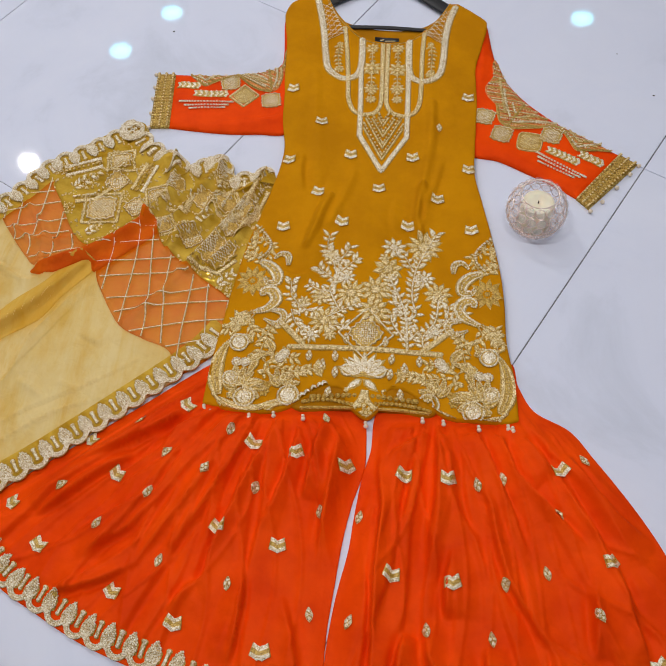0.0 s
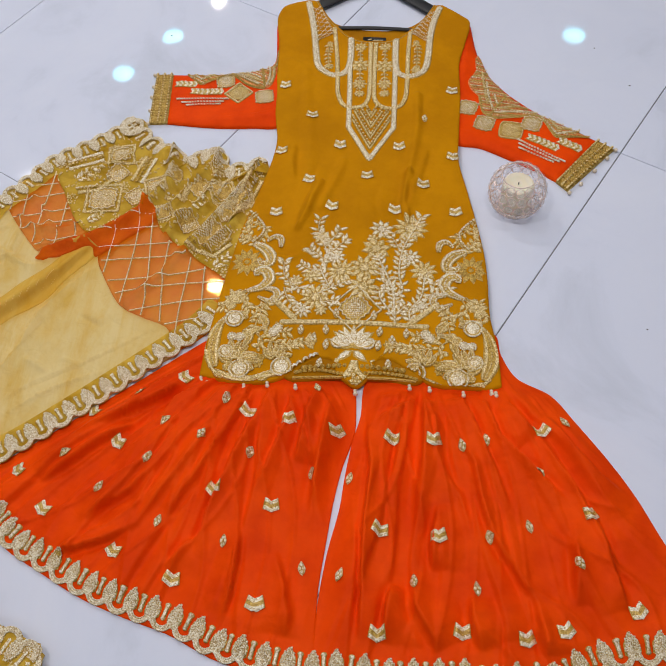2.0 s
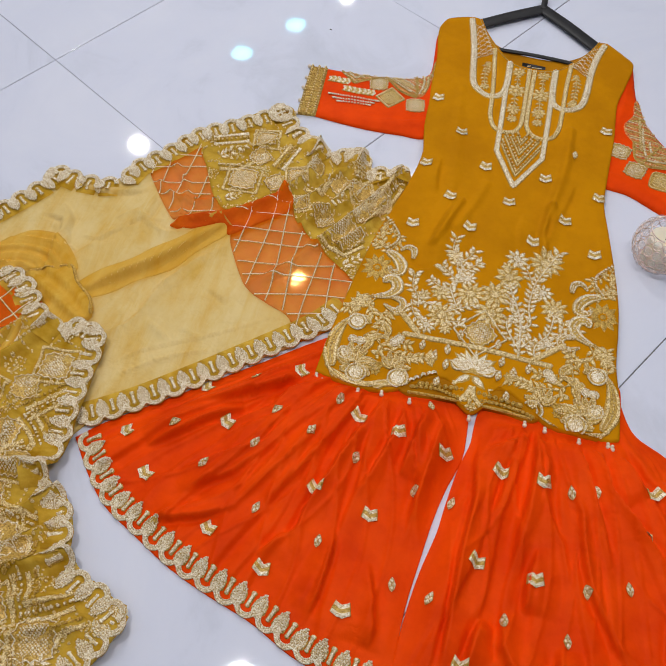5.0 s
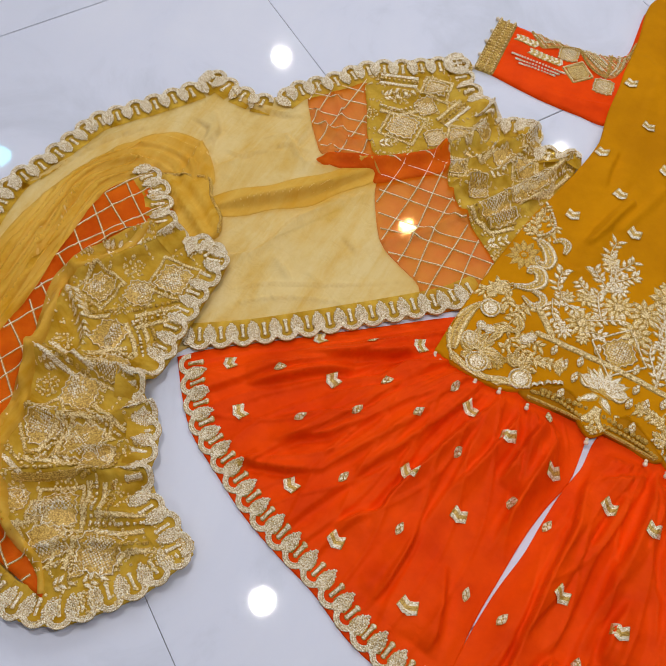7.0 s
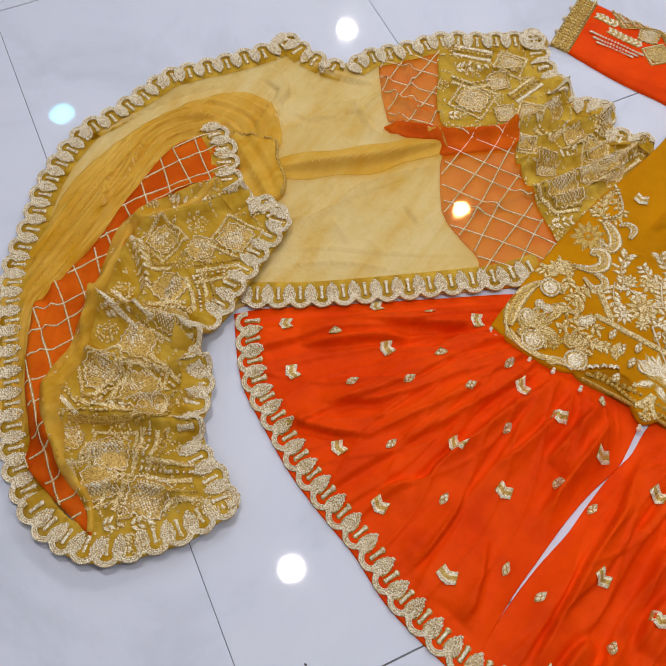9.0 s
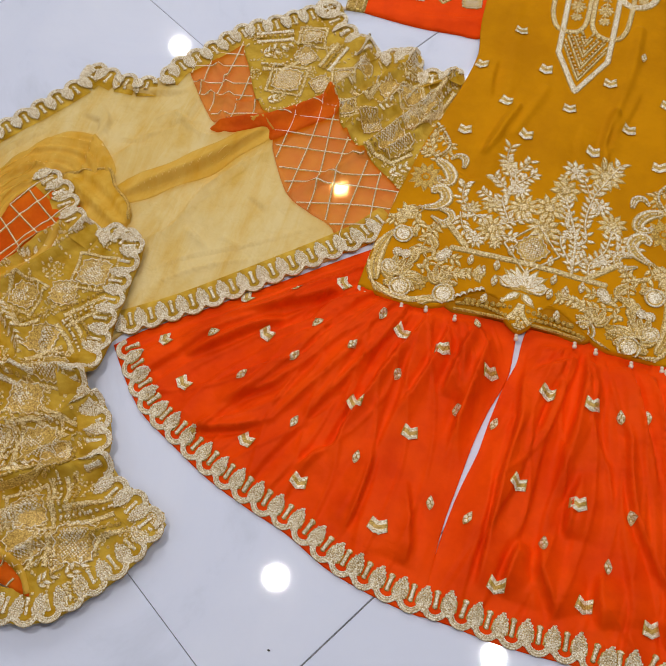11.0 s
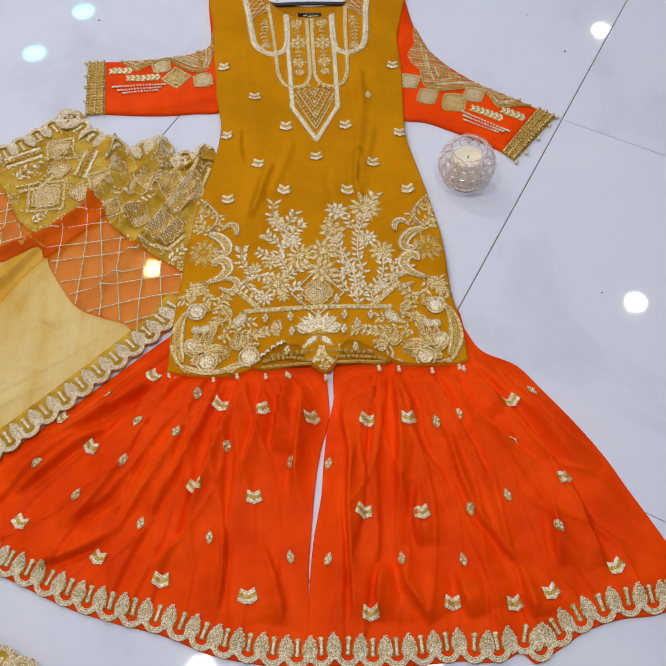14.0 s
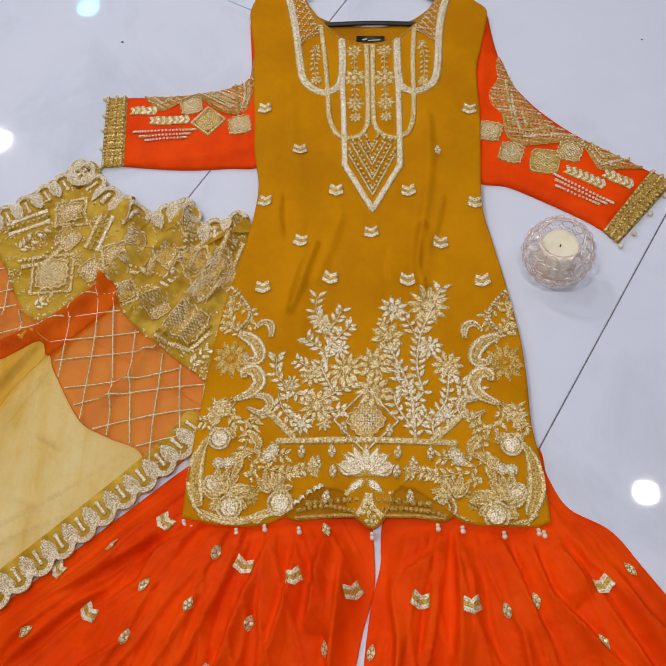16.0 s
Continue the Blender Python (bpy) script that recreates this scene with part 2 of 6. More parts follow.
    def lay(self, name, height, mat, parent, label="", lift=0.0006, within=None):
        a = np.array(self.v)
        faces, slots = self.f, self.s
        if within is not None:
            ok = inside(a[:, 0], a[:, 1], within)
            keep = [all(ok[i] for i in f) for f in faces]
            faces, slots = [f for f, k in zip(faces, keep) if k], [s for s, k in zip(slots, keep) if k]
            used = sorted({i for f in faces for i in f})
            if not used:
                return None
            at = {u: i for i, u in enumerate(used)}
            a, faces = a[used], [tuple(at[i] for i in f) for f in faces]
        z = height(a[:, 0], a[:, 1]) + lift + a[:, 2]
        me = mesh_of(name, np.column_stack([a[:, :2], z]), faces, mat)
        me.materials.append(CORD)
        me.polygons.foreach_set("material_index", slots)
        return child(new(name, me), parent, label)


def draped(name, s, height, parent, x, y, ang, sx=1.0, sy=1.0, lift=0.001, mat=None):
    """Thread work bent to the cloth under it, at x, y and turned by ang."""
    a = np.array(s.v)
    c, d = math.cos(ang), math.sin(ang)
    px, py = a[:, 0] * sx, a[:, 1] * sy
    gx, gy = x + c * px - d * py, y + d * px + c * py
    me = mesh_of(name, np.column_stack([gx, gy, height(gx, gy) + lift + a[:, 2]]), s.f, mat or SILVER)
    me.materials.append(CORD)
    me.polygons.foreach_set("material_index", s.s)
    return child(new(name, me), parent)


def rest(height, x, y, ang, lift=0.0008, span=0.012):
    """The pose of a small flat thing laid on a cloth at x, y and turned by ang (radians)."""
    px, py = np.array([x, x + span, x - span, x, x]), np.array([y, y, y, y + span, y - span])
    z = height(px, py)
    nrm = Vector((-(z[1] - z[2]) / (2 * span), -(z[3] - z[4]) / (2 * span), 1)).normalized()
    turn = Vector((0, 0, 1)).rotation_difference(nrm).to_matrix().to_4x4()
    return Matrix.Translation((x, y, float(max(z[0], z[1:].mean())) + lift)) @ turn @ Matrix.Rotation(ang, 4, "Z")


# ---- materials ----
def material(name, rough=0.5, metal=0.0):
    m = bpy.data.materials.new(name)
    m.use_nodes = True
    nt = m.node_tree
    b = nt.nodes["Principled BSDF"]
    b.inputs["Roughness"].default_value, b.inputs["Metallic"].default_value = rough, metal
    return m, nt, b


def node(nt, kind, **values):
    n = nt.nodes.new(kind)
    for k, v in values.items():
        n.inputs[k].default_value = v
    return n


def coords(nt, scale=(1, 1, 1), turn=0.0):
    g = nt.nodes.new("ShaderNodeNewGeometry")
    mp = nt.nodes.new("ShaderNodeMapping")
    mp.inputs["Scale"].default_value, mp.inputs["Rotation"].default_value = scale, (0, 0, turn)
    nt.links.new(g.outputs["Position"], mp.inputs["Vector"])
    return mp.outputs["Vector"]


def ramp(nt, fac, stops):
    r = nt.nodes.new("ShaderNodeValToRGB")
    while len(r.color_ramp.elements) < len(stops):
        r.color_ramp.elements.new(0.5)
    for e, (pos, col) in zip(r.color_ramp.elements, stops):
        e.position, e.color = pos, (*col, 1)
    nt.links.new(fac, r.inputs["Fac"])
    return r.outputs["Color"]


def bump(nt, b, height, strength, distance=0.001, after=None):
    n = node(nt, "ShaderNodeBump", Strength=strength, Distance=distance)
    nt.links.new(height, n.inputs["Height"])
    if after is not None:
        nt.links.new(after, n.inputs["Normal"])
    nt.links.new(n.outputs["Normal"], b.inputs["Normal"])
    return n.outputs["Normal"]


def fabric(name, dark, light, sheer=0.0, tint=(1, 1, 1), streak=None, rough=0.75, sheen=0.25, crease=0.25):
    """Woven chiffon: two-scale colour drift, crinkle and weave relief, and partly see-through where sheer."""
    m, nt, b = material(name, rough)
    vec = coords(nt)
    big = node(nt, "ShaderNodeTexNoise", Scale=9.0, Detail=5.0, Roughness=0.6)
    nt.links.new(vec, big.inputs["Vector"])
    fac = big.outputs["Fac"]
    if streak:
        sv = coords(nt, streak[0], streak[1])
        st = node(nt, "ShaderNodeTexNoise", Scale=1.0, Detail=4.0, Roughness=0.65, Distortion=0.4)
        nt.links.new(sv, st.inputs["Vector"])
        mx = nt.nodes.new("ShaderNodeMix")
        mx.inputs[0].default_value = 0.65
        nt.links.new(fac, mx.inputs[2])
        nt.links.new(st.outputs["Fac"], mx.inputs[3])
        fac = mx.outputs[0]
    nt.links.new(ramp(nt, fac, [(0.36, dark), (0.62, light)]), b.inputs["Base Color"])
    b.inputs["Sheen Weight"].default_value = sheen
    b.inputs["Sheen Roughness"].default_value = 0.4
    b.inputs["Specular IOR Level"].default_value = 0.05
    crink = node(nt, "ShaderNodeTexNoise", Scale=38.0, Detail=3.0, Roughness=0.55, Distortion=0.6)
    nt.links.new(vec, crink.inputs["Vector"])
    first = bump(nt, b, crink.outputs["Fac"], crease, 0.006)
    weave = node(nt, "ShaderNodeTexNoise", Scale=900.0, Detail=1.0)
    nt.links.new(vec, weave.inputs["Vector"])
    bump(nt, b, weave.outputs["Fac"], 0.2, 0.0005, first)
    if sheer:
        clear = nt.nodes.new("ShaderNodeBsdfTransparent")
        clear.inputs["Color"].default_value = (*tint, 1)
        mix = nt.nodes.new("ShaderNodeMixShader")
        mix.inputs[0].default_value = sheer
        nt.links.new(b.outputs[0], mix.inputs[1])
        nt.links.new(clear.outputs[0], mix.inputs[2])
        nt.links.new(mix.outputs[0], nt.nodes["Material Output"].inputs["Surface"])
    return m


def thread(name, dark, light, metal=0.1, rough=0.4, grain=430.0, gap=(0.34, 0.19, 0.03)):
    """Metallic thread, sequins and seed beads: small glittering cells with dark gaps between them."""
    m, nt, b = material(name, rough, metal)
    vec = coords(nt)
    vo = node(nt, "ShaderNodeTexVoronoi", Scale=grain)
    nt.links.new(vec, vo.inputs["Vector"])
    nz = node(nt, "ShaderNodeTexNoise", Scale=130.0, Detail=4.0)
    nt.links.new(vec, nz.inputs["Vector"])
    mx = nt.nodes.new("ShaderNodeMix")
    mx.inputs[0].default_value = 0.5
    sep = nt.nodes.new("ShaderNodeSeparateColor")
    nt.links.new(vo.outputs["Color"], sep.inputs[0])
    nt.links.new(nz.outputs["Fac"], mx.inputs[2])
    nt.links.new(sep.outputs[0], mx.inputs[3])
    tone = ramp(nt, mx.outputs[0], [(0.25, dark), (0.65, light)])
    joint = nt.nodes.new("ShaderNodeMix")
    joint.data_type = "RGBA"
    edge = nt.nodes.new("ShaderNodeMapRange")
    edge.inputs["From Min"].default_value, edge.inputs["From Max"].default_value = 0.5, 0.85
    nt.links.new(vo.outputs["Distance"], edge.inputs["Value"])
    nt.links.new(edge.outputs[0], joint.inputs[0])
    nt.links.new(tone, joint.inputs[6])
    joint.inputs[7].default_value = (*gap, 1)
    nt.links.new(joint.outputs[2], b.inputs["Base Color"])
    flip = nt.nodes.new("ShaderNodeMath")
    flip.operation = "SUBTRACT"
    flip.inputs[0].default_value = 1.0
    nt.links.new(vo.outputs["Distance"], flip.inputs[1])
    bump(nt, b, flip.outputs[0], 0.4, 0.001)
    return m


MUSTARD = fabric("mustard_chiffon", (0.49, 0.195, 0.001), (0.59, 0.245, 0.0013), rough=0.75, sheen=0.0, crease=0.3)
MUSTARD_BACK = fabric("mustard_lining", (0.36, 0.14, 0.003), (0.46, 0.19, 0.004), sheen=0.0)
ORANGE = fabric("orange_chiffon", (0.74, 0.046, 0.0005), (0.89, 0.071, 0.0007), rough=0.55, sheen=0.0, crease=0.35)
YELLOW = fabric("tie_dyed_yellow_organza", (0.86, 0.53, 0.075), (0.98, 0.76, 0.33), sheer=0.42, tint=(1.0, 0.90, 0.64), streak=((20, 5, 6), 0.15), rough=0.65, sheen=0.0, crease=0.9)
OCHRE = fabric("doubled_ochre_organza", (0.70, 0.36, 0.012), (0.93, 0.62, 0.12), sheer=0.30, tint=(1.0, 0.84, 0.42), streak=((24, 5, 6), 0.9), rough=0.65, sheen=0.0, crease=0.7)
GATHERED = fabric("gathered_yellow_organza", (0.82, 0.46, 0.03), (0.96, 0.66, 0.14), sheer=0.52, tint=(1.0, 0.89, 0.58), streak=((24, 5, 6), 0.9), rough=0.65, sheen=0.0, crease=0.7)
NET = fabric("orange_organza", (0.92, 0.17, 0.003), (0.97, 0.29, 0.008), sheer=0.54, tint=(1.0, 0.74, 0.42), rough=0.8, sheen=0.0, crease=0.8)
NET_FOLD = fabric("doubled_orange_organza", (0.60, 0.072, 0.001), (0.80, 0.15, 0.005), sheer=0.18, tint=(1.0, 0.55, 0.3), rough=0.6, sheen=0.0, crease=0.4)
OLIVE = fabric("olive_gold_organza", (0.48, 0.25, 0.004), (0.80, 0.53, 0.07), sheer=0.30, tint=(1.0, 0.84, 0.36), streak=((20, 30, 10), 0.6), rough=0.55, sheen=0.0, crease=0.5)
GOLD = thread("pale_gold_thread", (0.58, 0.39, 0.11), (0.95, 0.80, 0.46))
SILVER = thread("silver_gilt_beads", (0.66, 0.52, 0.29), (0.97, 0.91, 0.75), 0.1, 0.35, gap=(0.44, 0.29, 0.10))
CORD = thread("matte_gold_cord", (0.42, 0.235, 0.02), (0.70, 0.47, 0.11), 0.15, 0.42, gap=(0.26, 0.13, 0.008))
WHITE_STITCH = thread("white_gold_stitch", (0.80, 0.64, 0.48), (0.98, 0.92, 0.82), 0.1, 0.4, gap=(0.70, 0.45, 0.28))

# polished porcelain floor
TILE_MAT, nt, b = material("white_polished_porcelain", 0.07)
vec = coords(nt)
info = nt.nodes.new("ShaderNodeObjectInfo")
shift = nt.nodes.new("ShaderNodeVectorMath")
shift.operation = "ADD"
tone = nt.nodes.new("ShaderNodeVectorMath")
tone.operation = "SCALE"
tone.inputs["Scale"].default_value = 7.0
comb = nt.nodes.new("ShaderNodeCombineXYZ")
for k in range(3):
    nt.links.new(info.outputs["Random"], comb.inputs[k])
nt.links.new(comb.outputs[0], tone.inputs[0])
nt.links.new(vec, shift.inputs[0])
nt.links.new(tone.outputs[0], shift.inputs[1])
cloud = node(nt, "ShaderNodeTexNoise", Scale=2.2, Detail=7.0, Roughness=0.62, Distortion=1.2)
nt.links.new(shift.outputs[0], cloud.inputs["Vector"])
nt.links.new(ramp(nt, cloud.outputs["Fac"], [(0.3, (0.60, 0.64, 0.75)), (0.46, (0.70, 0.74, 0.87)), (0.7, (0.74, 0.775, 0.89))]), b.inputs["Base Color"])
smear = node(nt, "ShaderNodeTexNoise", Scale=14.0, Detail=5.0)
nt.links.new(vec, smear.inputs["Vector"])
rr = nt.nodes.new("ShaderNodeMapRange")
rr.inputs["To Min"].default_value, rr.inputs["To Max"].default_value = 0.015, 0.05
nt.links.new(smear.outputs["Fac"], rr.inputs["Value"])
nt.links.new(rr.outputs[0], b.inputs["Roughness"])
GROUT, nt, b = material("grey_grout", 0.8)
gn = node(nt, "ShaderNodeTexNoise", Scale=120.0, Detail=3.0)
nt.links.new(coords(nt), gn.inputs["Vector"])
nt.links.new(ramp(nt, gn.outputs["Fac"], [(0.3, (0.10, 0.10, 0.11)), (0.7, (0.22, 0.22, 0.23))]), b.inputs["Base Color"])
# Greyed to cut the room's bounced light, so the folds keep contrast.
WALL, nt, b = material("grey_room_paint", 0.6)
wn = node(nt, "ShaderNodeTexNoise", Scale=3.0, Detail=6.0)
nt.links.new(coords(nt), wn.inputs["Vector"])
nt.links.new(ramp(nt, wn.outputs["Fac"], [(0.3, (0.38, 0.39, 0.41)), (0.7, (0.44, 0.45, 0.48))]), b.inputs["Base Color"])
BLACK, nt, b = material("black_plastic", 0.5)
bn = node(nt, "ShaderNodeTexNoise", Scale=300.0)
nt.links.new(coords(nt), bn.inputs["Vector"])
nt.links.new(ramp(nt, bn.outputs["Fac"], [(0.3, (0.006, 0.006, 0.007)), (0.7, (0.014, 0.014, 0.015))]), b.inputs["Base Color"])
LABEL_BLACK, nt, b = material("woven_black_satin", 0.5)
b.inputs["Base Color"].default_value = (0.012, 0.012, 0.013, 1)
LABEL_WHITE, nt, b = material("white_woven_thread", 0.6)
b.inputs["Base Color"].default_value = (0.7, 0.7, 0.68, 1)
STEEL, nt, b = material("rosy_nickel_wire", 0.35, 0.6)
b.inputs["Base Color"].default_value = (0.86, 0.72, 0.66, 1)
CRYSTAL, nt, b = material("clear_crystal", 0.05)
b.inputs["Base Color"].default_value = (0.92, 0.90, 0.91, 1)
clear = nt.nodes.new("ShaderNodeBsdfTransparent")
clear.inputs["Color"].default_value = (0.98, 0.97, 0.97, 1)
mix = nt.nodes.new("ShaderNodeMixShader")
mix.inputs[0].default_value = 0.16
nt.links.new(clear.outputs[0], mix.inputs[1])
nt.links.new(b.outputs[0], mix.inputs[2])
nt.links.new(mix.outputs[0], nt.nodes["Material Output"].inputs["Surface"])
WAX, nt, b = material("ivory_wax", 0.45)
b.inputs["Base Color"].default_value = (0.86, 0.80, 0.62, 1)
b.inputs["Subsurface Weight"].default_value = 0.3
b.inputs["Subsurface Radius"].default_value = (0.01, 0.007, 0.004)
WICK, nt, b = material("charred_wick", 0.9)
b.inputs["Base Color"].default_value = (0.03, 0.025, 0.02, 1)
PEARL, nt, b = material("cream_pearl", 0.2)
b.inputs["Base Color"].default_value = (0.80, 0.68, 0.52, 1)
LENS, nt, b = material("lit_diffuser", 0.4)
b.inputs["Base Color"].default_value = (0.9, 0.9, 0.9, 1)
b.inputs["Emission Color"].default_value = (1, 0.95, 0.88, 1)
b.inputs["Emission Strength"].default_value = 3.0

# ---- room ----
def box(name, lo, hi, mat, turn=True):
    v = [Vector((x, y, z)) for x in (lo[0], hi[0]) for y in (lo[1], hi[1]) for z in (lo[2], hi[2])]
    if turn:
        v = [AX * p.x + AY * p.y + Vector((0, 0, p.z)) for p in v]
    f = [(0, 1, 3, 2), (4, 6, 7, 5), (0, 4, 5, 1), (2, 3, 7, 6), (0, 2, 6, 4), (1, 5, 7, 3)]
    return new(name, mesh_of(name, v, f, mat, False))


U0, U1, V0, V1 = -5.28, 4.2, -4.06, 6.2
floor = tagged(box("floor", (U0, V0, -0.12), (U1, V1, -0.0022), GROUT), "white polished porcelain tile floor with thin grey joints", "floor", kind="structure")
tagged(box("ceiling", (U0, V0, CEIL), (U1, V1, CEIL + 0.1), WALL), "plain grey ceiling carrying the downlights", "ceiling", kind="structure")
# Unseen walls, added to close the room and bounce the lamps' light.
for wname, lo, hi in (("wall_north", (U0, V1, -0.12), (U1, V1 + 0.15, CEIL)), ("wall_south", (U0, V0 - 0.15, -0.12), (U1, V0, CEIL)),
                      ("wall_east", (U1, V0 - 0.15, -0.12), (U1 + 0.15, V1 + 0.15, CEIL)), ("wall_west", (U0 - 0.15, V0 - 0.15, -0.12), (U0, V1 + 0.15, CEIL))):
    tagged(box(wname, lo, hi, WALL), "plain grey wall closing the unseen room", "wall", kind="structure")


# ---- downlights ----
def downlight():
    ob = thing("downlight", "round recessed ceiling downlight with white rim, lit", "downlight", "ceiling downlights")
    bm = bmesh.new()
    n = 32
    rings = [[bm.verts.new((r * math.cos(6.2832 * i / n), r * math.sin(6.2832 * i / n), z)) for i in range(n)] for r, z in ((0.096, 0.0), (0.094, -0.006), (0.082, -0.008), (0.078, -0.002))]
    for a, c in zip(rings[:-1], rings[1:]):
        for i in range(n):
            bm.faces.new((a[i], a[(i + 1) % n], c[(i + 1) % n], c[i]))
    part("rim", bm, WALL, ob)
    bm = bmesh.new()
    bm.faces.new([bm.verts.new((0.078 * math.cos(-6.2832 * i / n), 0.078 * math.sin(-6.2832 * i / n), -0.003)) for i in range(n)])
    part("diffuser", bm, LENS, ob, "glowing frosted diffuser")
    return ob


first_lamp = downlight()
# Added lamps get the same fitting as those known by their reflections.
for k, (lx, ly, *_) in enumerate(LAMPS):
    if k == 0:
        first_lamp.matrix_basis = pose(lx, ly, CEIL)
    else:
        copy_thing(first_lamp, pose(lx, ly, CEIL))

# outline of the tunic, which lies over the rest
BODY = [(-0.198, 0.982), (-0.198, 0.982), (-0.239, 0.969), (-0.263, 0.952), (-0.273, 0.905), (-0.256, 0.804), (-0.246, 0.686), (-0.239, 0.636), (-0.232, 0.552), (-0.217, 0.471), (-0.218, 0.416), (-0.229, 0.342), (-0.245, 0.259), (-0.256, 0.21), (-0.264, 0.146), (-0.271, 0.083), (-0.277, 0.005), (-0.283, -0.085), (-0.284, -0.159), (-0.284, -0.159), (-0.245, -0.166), (-0.2, -0.17), (-0.146, -0.164), (-0.1, -0.137), (-0.066, -0.111), (-0.032, -0.112), (-0.023, -0.138), (-0.004, -0.156), (0.016, -0.167), (0.032, -0.155), (0.044, -0.133), (0.052, -0.108), (0.077, -0.105), (0.114, -0.125), (0.16, -0.154), (0.216, -0.157), (0.265, -0.157), (0.285, -0.149), (0.285, -0.149), (0.279, -0.075), (0.265, 0.004), (0.261, 0.087), (0.254, 0.157), (0.236, 0.25), (0.216, 0.338), (0.2, 0.411), (0.199, 0.487), (0.201, 0.625), (0.197, 0.736), (0.211, 0.814), (0.222, 0.892), (0.196, 0.924), (0.152, 0.961), (0.152, 0.961), (0.132, 0.958), (0.103, 0.897), (0.046, 0.828), (-0.015, 0.811), (-0.076, 0.83), (-0.141, 0.907), (-0.175, 0.975)]
BODY_RING = spline(BODY, 0.02, True)
BODY_RING = np.vstack([BODY_RING, BODY_RING[:1]])


def under_tunic(x, y):
    """0 well outside the tunic, 1 under it."""
    d = away(x, y, BODY_RING)
    near = np.clip(0.5 + np.where(inside(x, y, BODY_RING), d, -d) / 0.03, 0, 1)
    return np.maximum(near, np.clip((y + 0.185) / 0.02, 0, 1) * (np.abs(x) < 0.25))


# ---- trousers: two wide gathered legs laid on the floor ----
LEG_L = [(0.01, -0.101), (-0.13, -0.078), (-0.255, -0.065), (-0.284, -0.07), (-0.398, -0.166), (-0.517, -0.267), (-0.634, -0.365), (-0.673, -0.407), (-0.673, -0.407), (-0.615, -0.47), (-0.566, -0.512), (-0.496, -0.546), (-0.413, -0.583), (-0.333, -0.608), (-0.251, -0.629), (-0.174, -0.659), (-0.106, -0.673), (-0.039, -0.681), (-0.011, -0.681), (-0.011, -0.681), (-0.015, -0.6), (-0.016, -0.532), (-0.011, -0.46), (-0.005, -0.385), (0.005, -0.322), (0.021, -0.257), (0.02, -0.205), (0.014, -0.143)]
LEG_R = [(0.038, -0.139), (0.029, -0.223), (0.018, -0.273), (0.01, -0.346), (0.006, -0.401), (-0.007, -0.475), (-0.014, -0.546), (-0.016, -0.613), (-0.017, -0.681), (-0.017, -0.681), (0.028, -0.679), (0.094, -0.682), (0.16, -0.68), (0.226, -0.675), (0.246, -0.678), (0.292, -0.676), (0.32, -0.665), (0.344, -0.681), (0.387, -0.657), (0.43, -0.633), (0.486, -0.617), (0.546, -0.611), (0.605, -0.589), (0.605, -0.589), (0.589, -0.51), (0.574, -0.475), (0.539, -0.406), (0.507, -0.341), (0.466, -0.276), (0.415, -0.207), (0.375, -0.157), (0.315, -0.124), (0.287, -0.076), (0.271, -0.028), (0.199, -0.059), (0.116, -0.095)]
GATHER_L, GATHER_R = [(-0.143, 0.025)][0], [(0.147, 0.056)][0]


def pleats(seed, centre, lo, hi, count):
    """Gathers that fan out from a centre: angle, width, height, reach."""
    r = random.Random(seed)
    rows = []
    for k in range(count):
        a = lo + (hi - lo) * (k + r.uniform(0.1, 0.9)) / count
        rows.append((a, r.uniform(0.012, 0.030), r.uniform(0.009, 0.026), r.uniform(0.35, 0.95), r.uniform(-0.25, 0.25), r.uniform(0, 6.28)))
    return rows


PLEATS_L = pleats(4, GATHER_L, -1.2, 0.4, 26)
PLEATS_R = pleats(9, GATHER_R, -0.4, 1.0, 24)
RIM_L, RIM_R = spline(LEG_L, 0.02, True), spline(LEG_R, 0.02, True)


# long creases that fall from the gathered waist
FALLS_LEFT_A = [[(-0.259, -0.174), (-0.314, -0.214), (-0.337, -0.261), (-0.383, -0.292), (-0.442, -0.329)],
    [(-0.23, -0.171), (-0.268, -0.231), (-0.306, -0.285), (-0.328, -0.333), (-0.393, -0.373), (-0.455, -0.416)],
    [(-0.2, -0.175), (-0.239, -0.231), (-0.29, -0.296), (-0.326, -0.348), (-0.362, -0.395), (-0.412, -0.43), (-0.441, -0.457)],
    [(-0.192, -0.187), (-0.242, -0.285), (-0.29, -0.366), (-0.33, -0.43), (-0.356, -0.484)],
    [(-0.171, -0.183), (-0.208, -0.262), (-0.249, -0.352), (-0.289, -0.43)],
    [(-0.135, -0.176), (-0.172, -0.27), (-0.195, -0.345), (-0.219, -0.423), (-0.225, -0.507)],
    [(-0.157, -0.231), (-0.182, -0.323), (-0.193, -0.367)],
    [(-0.21, -0.451), (-0.243, -0.484), (-0.276, -0.524)]]
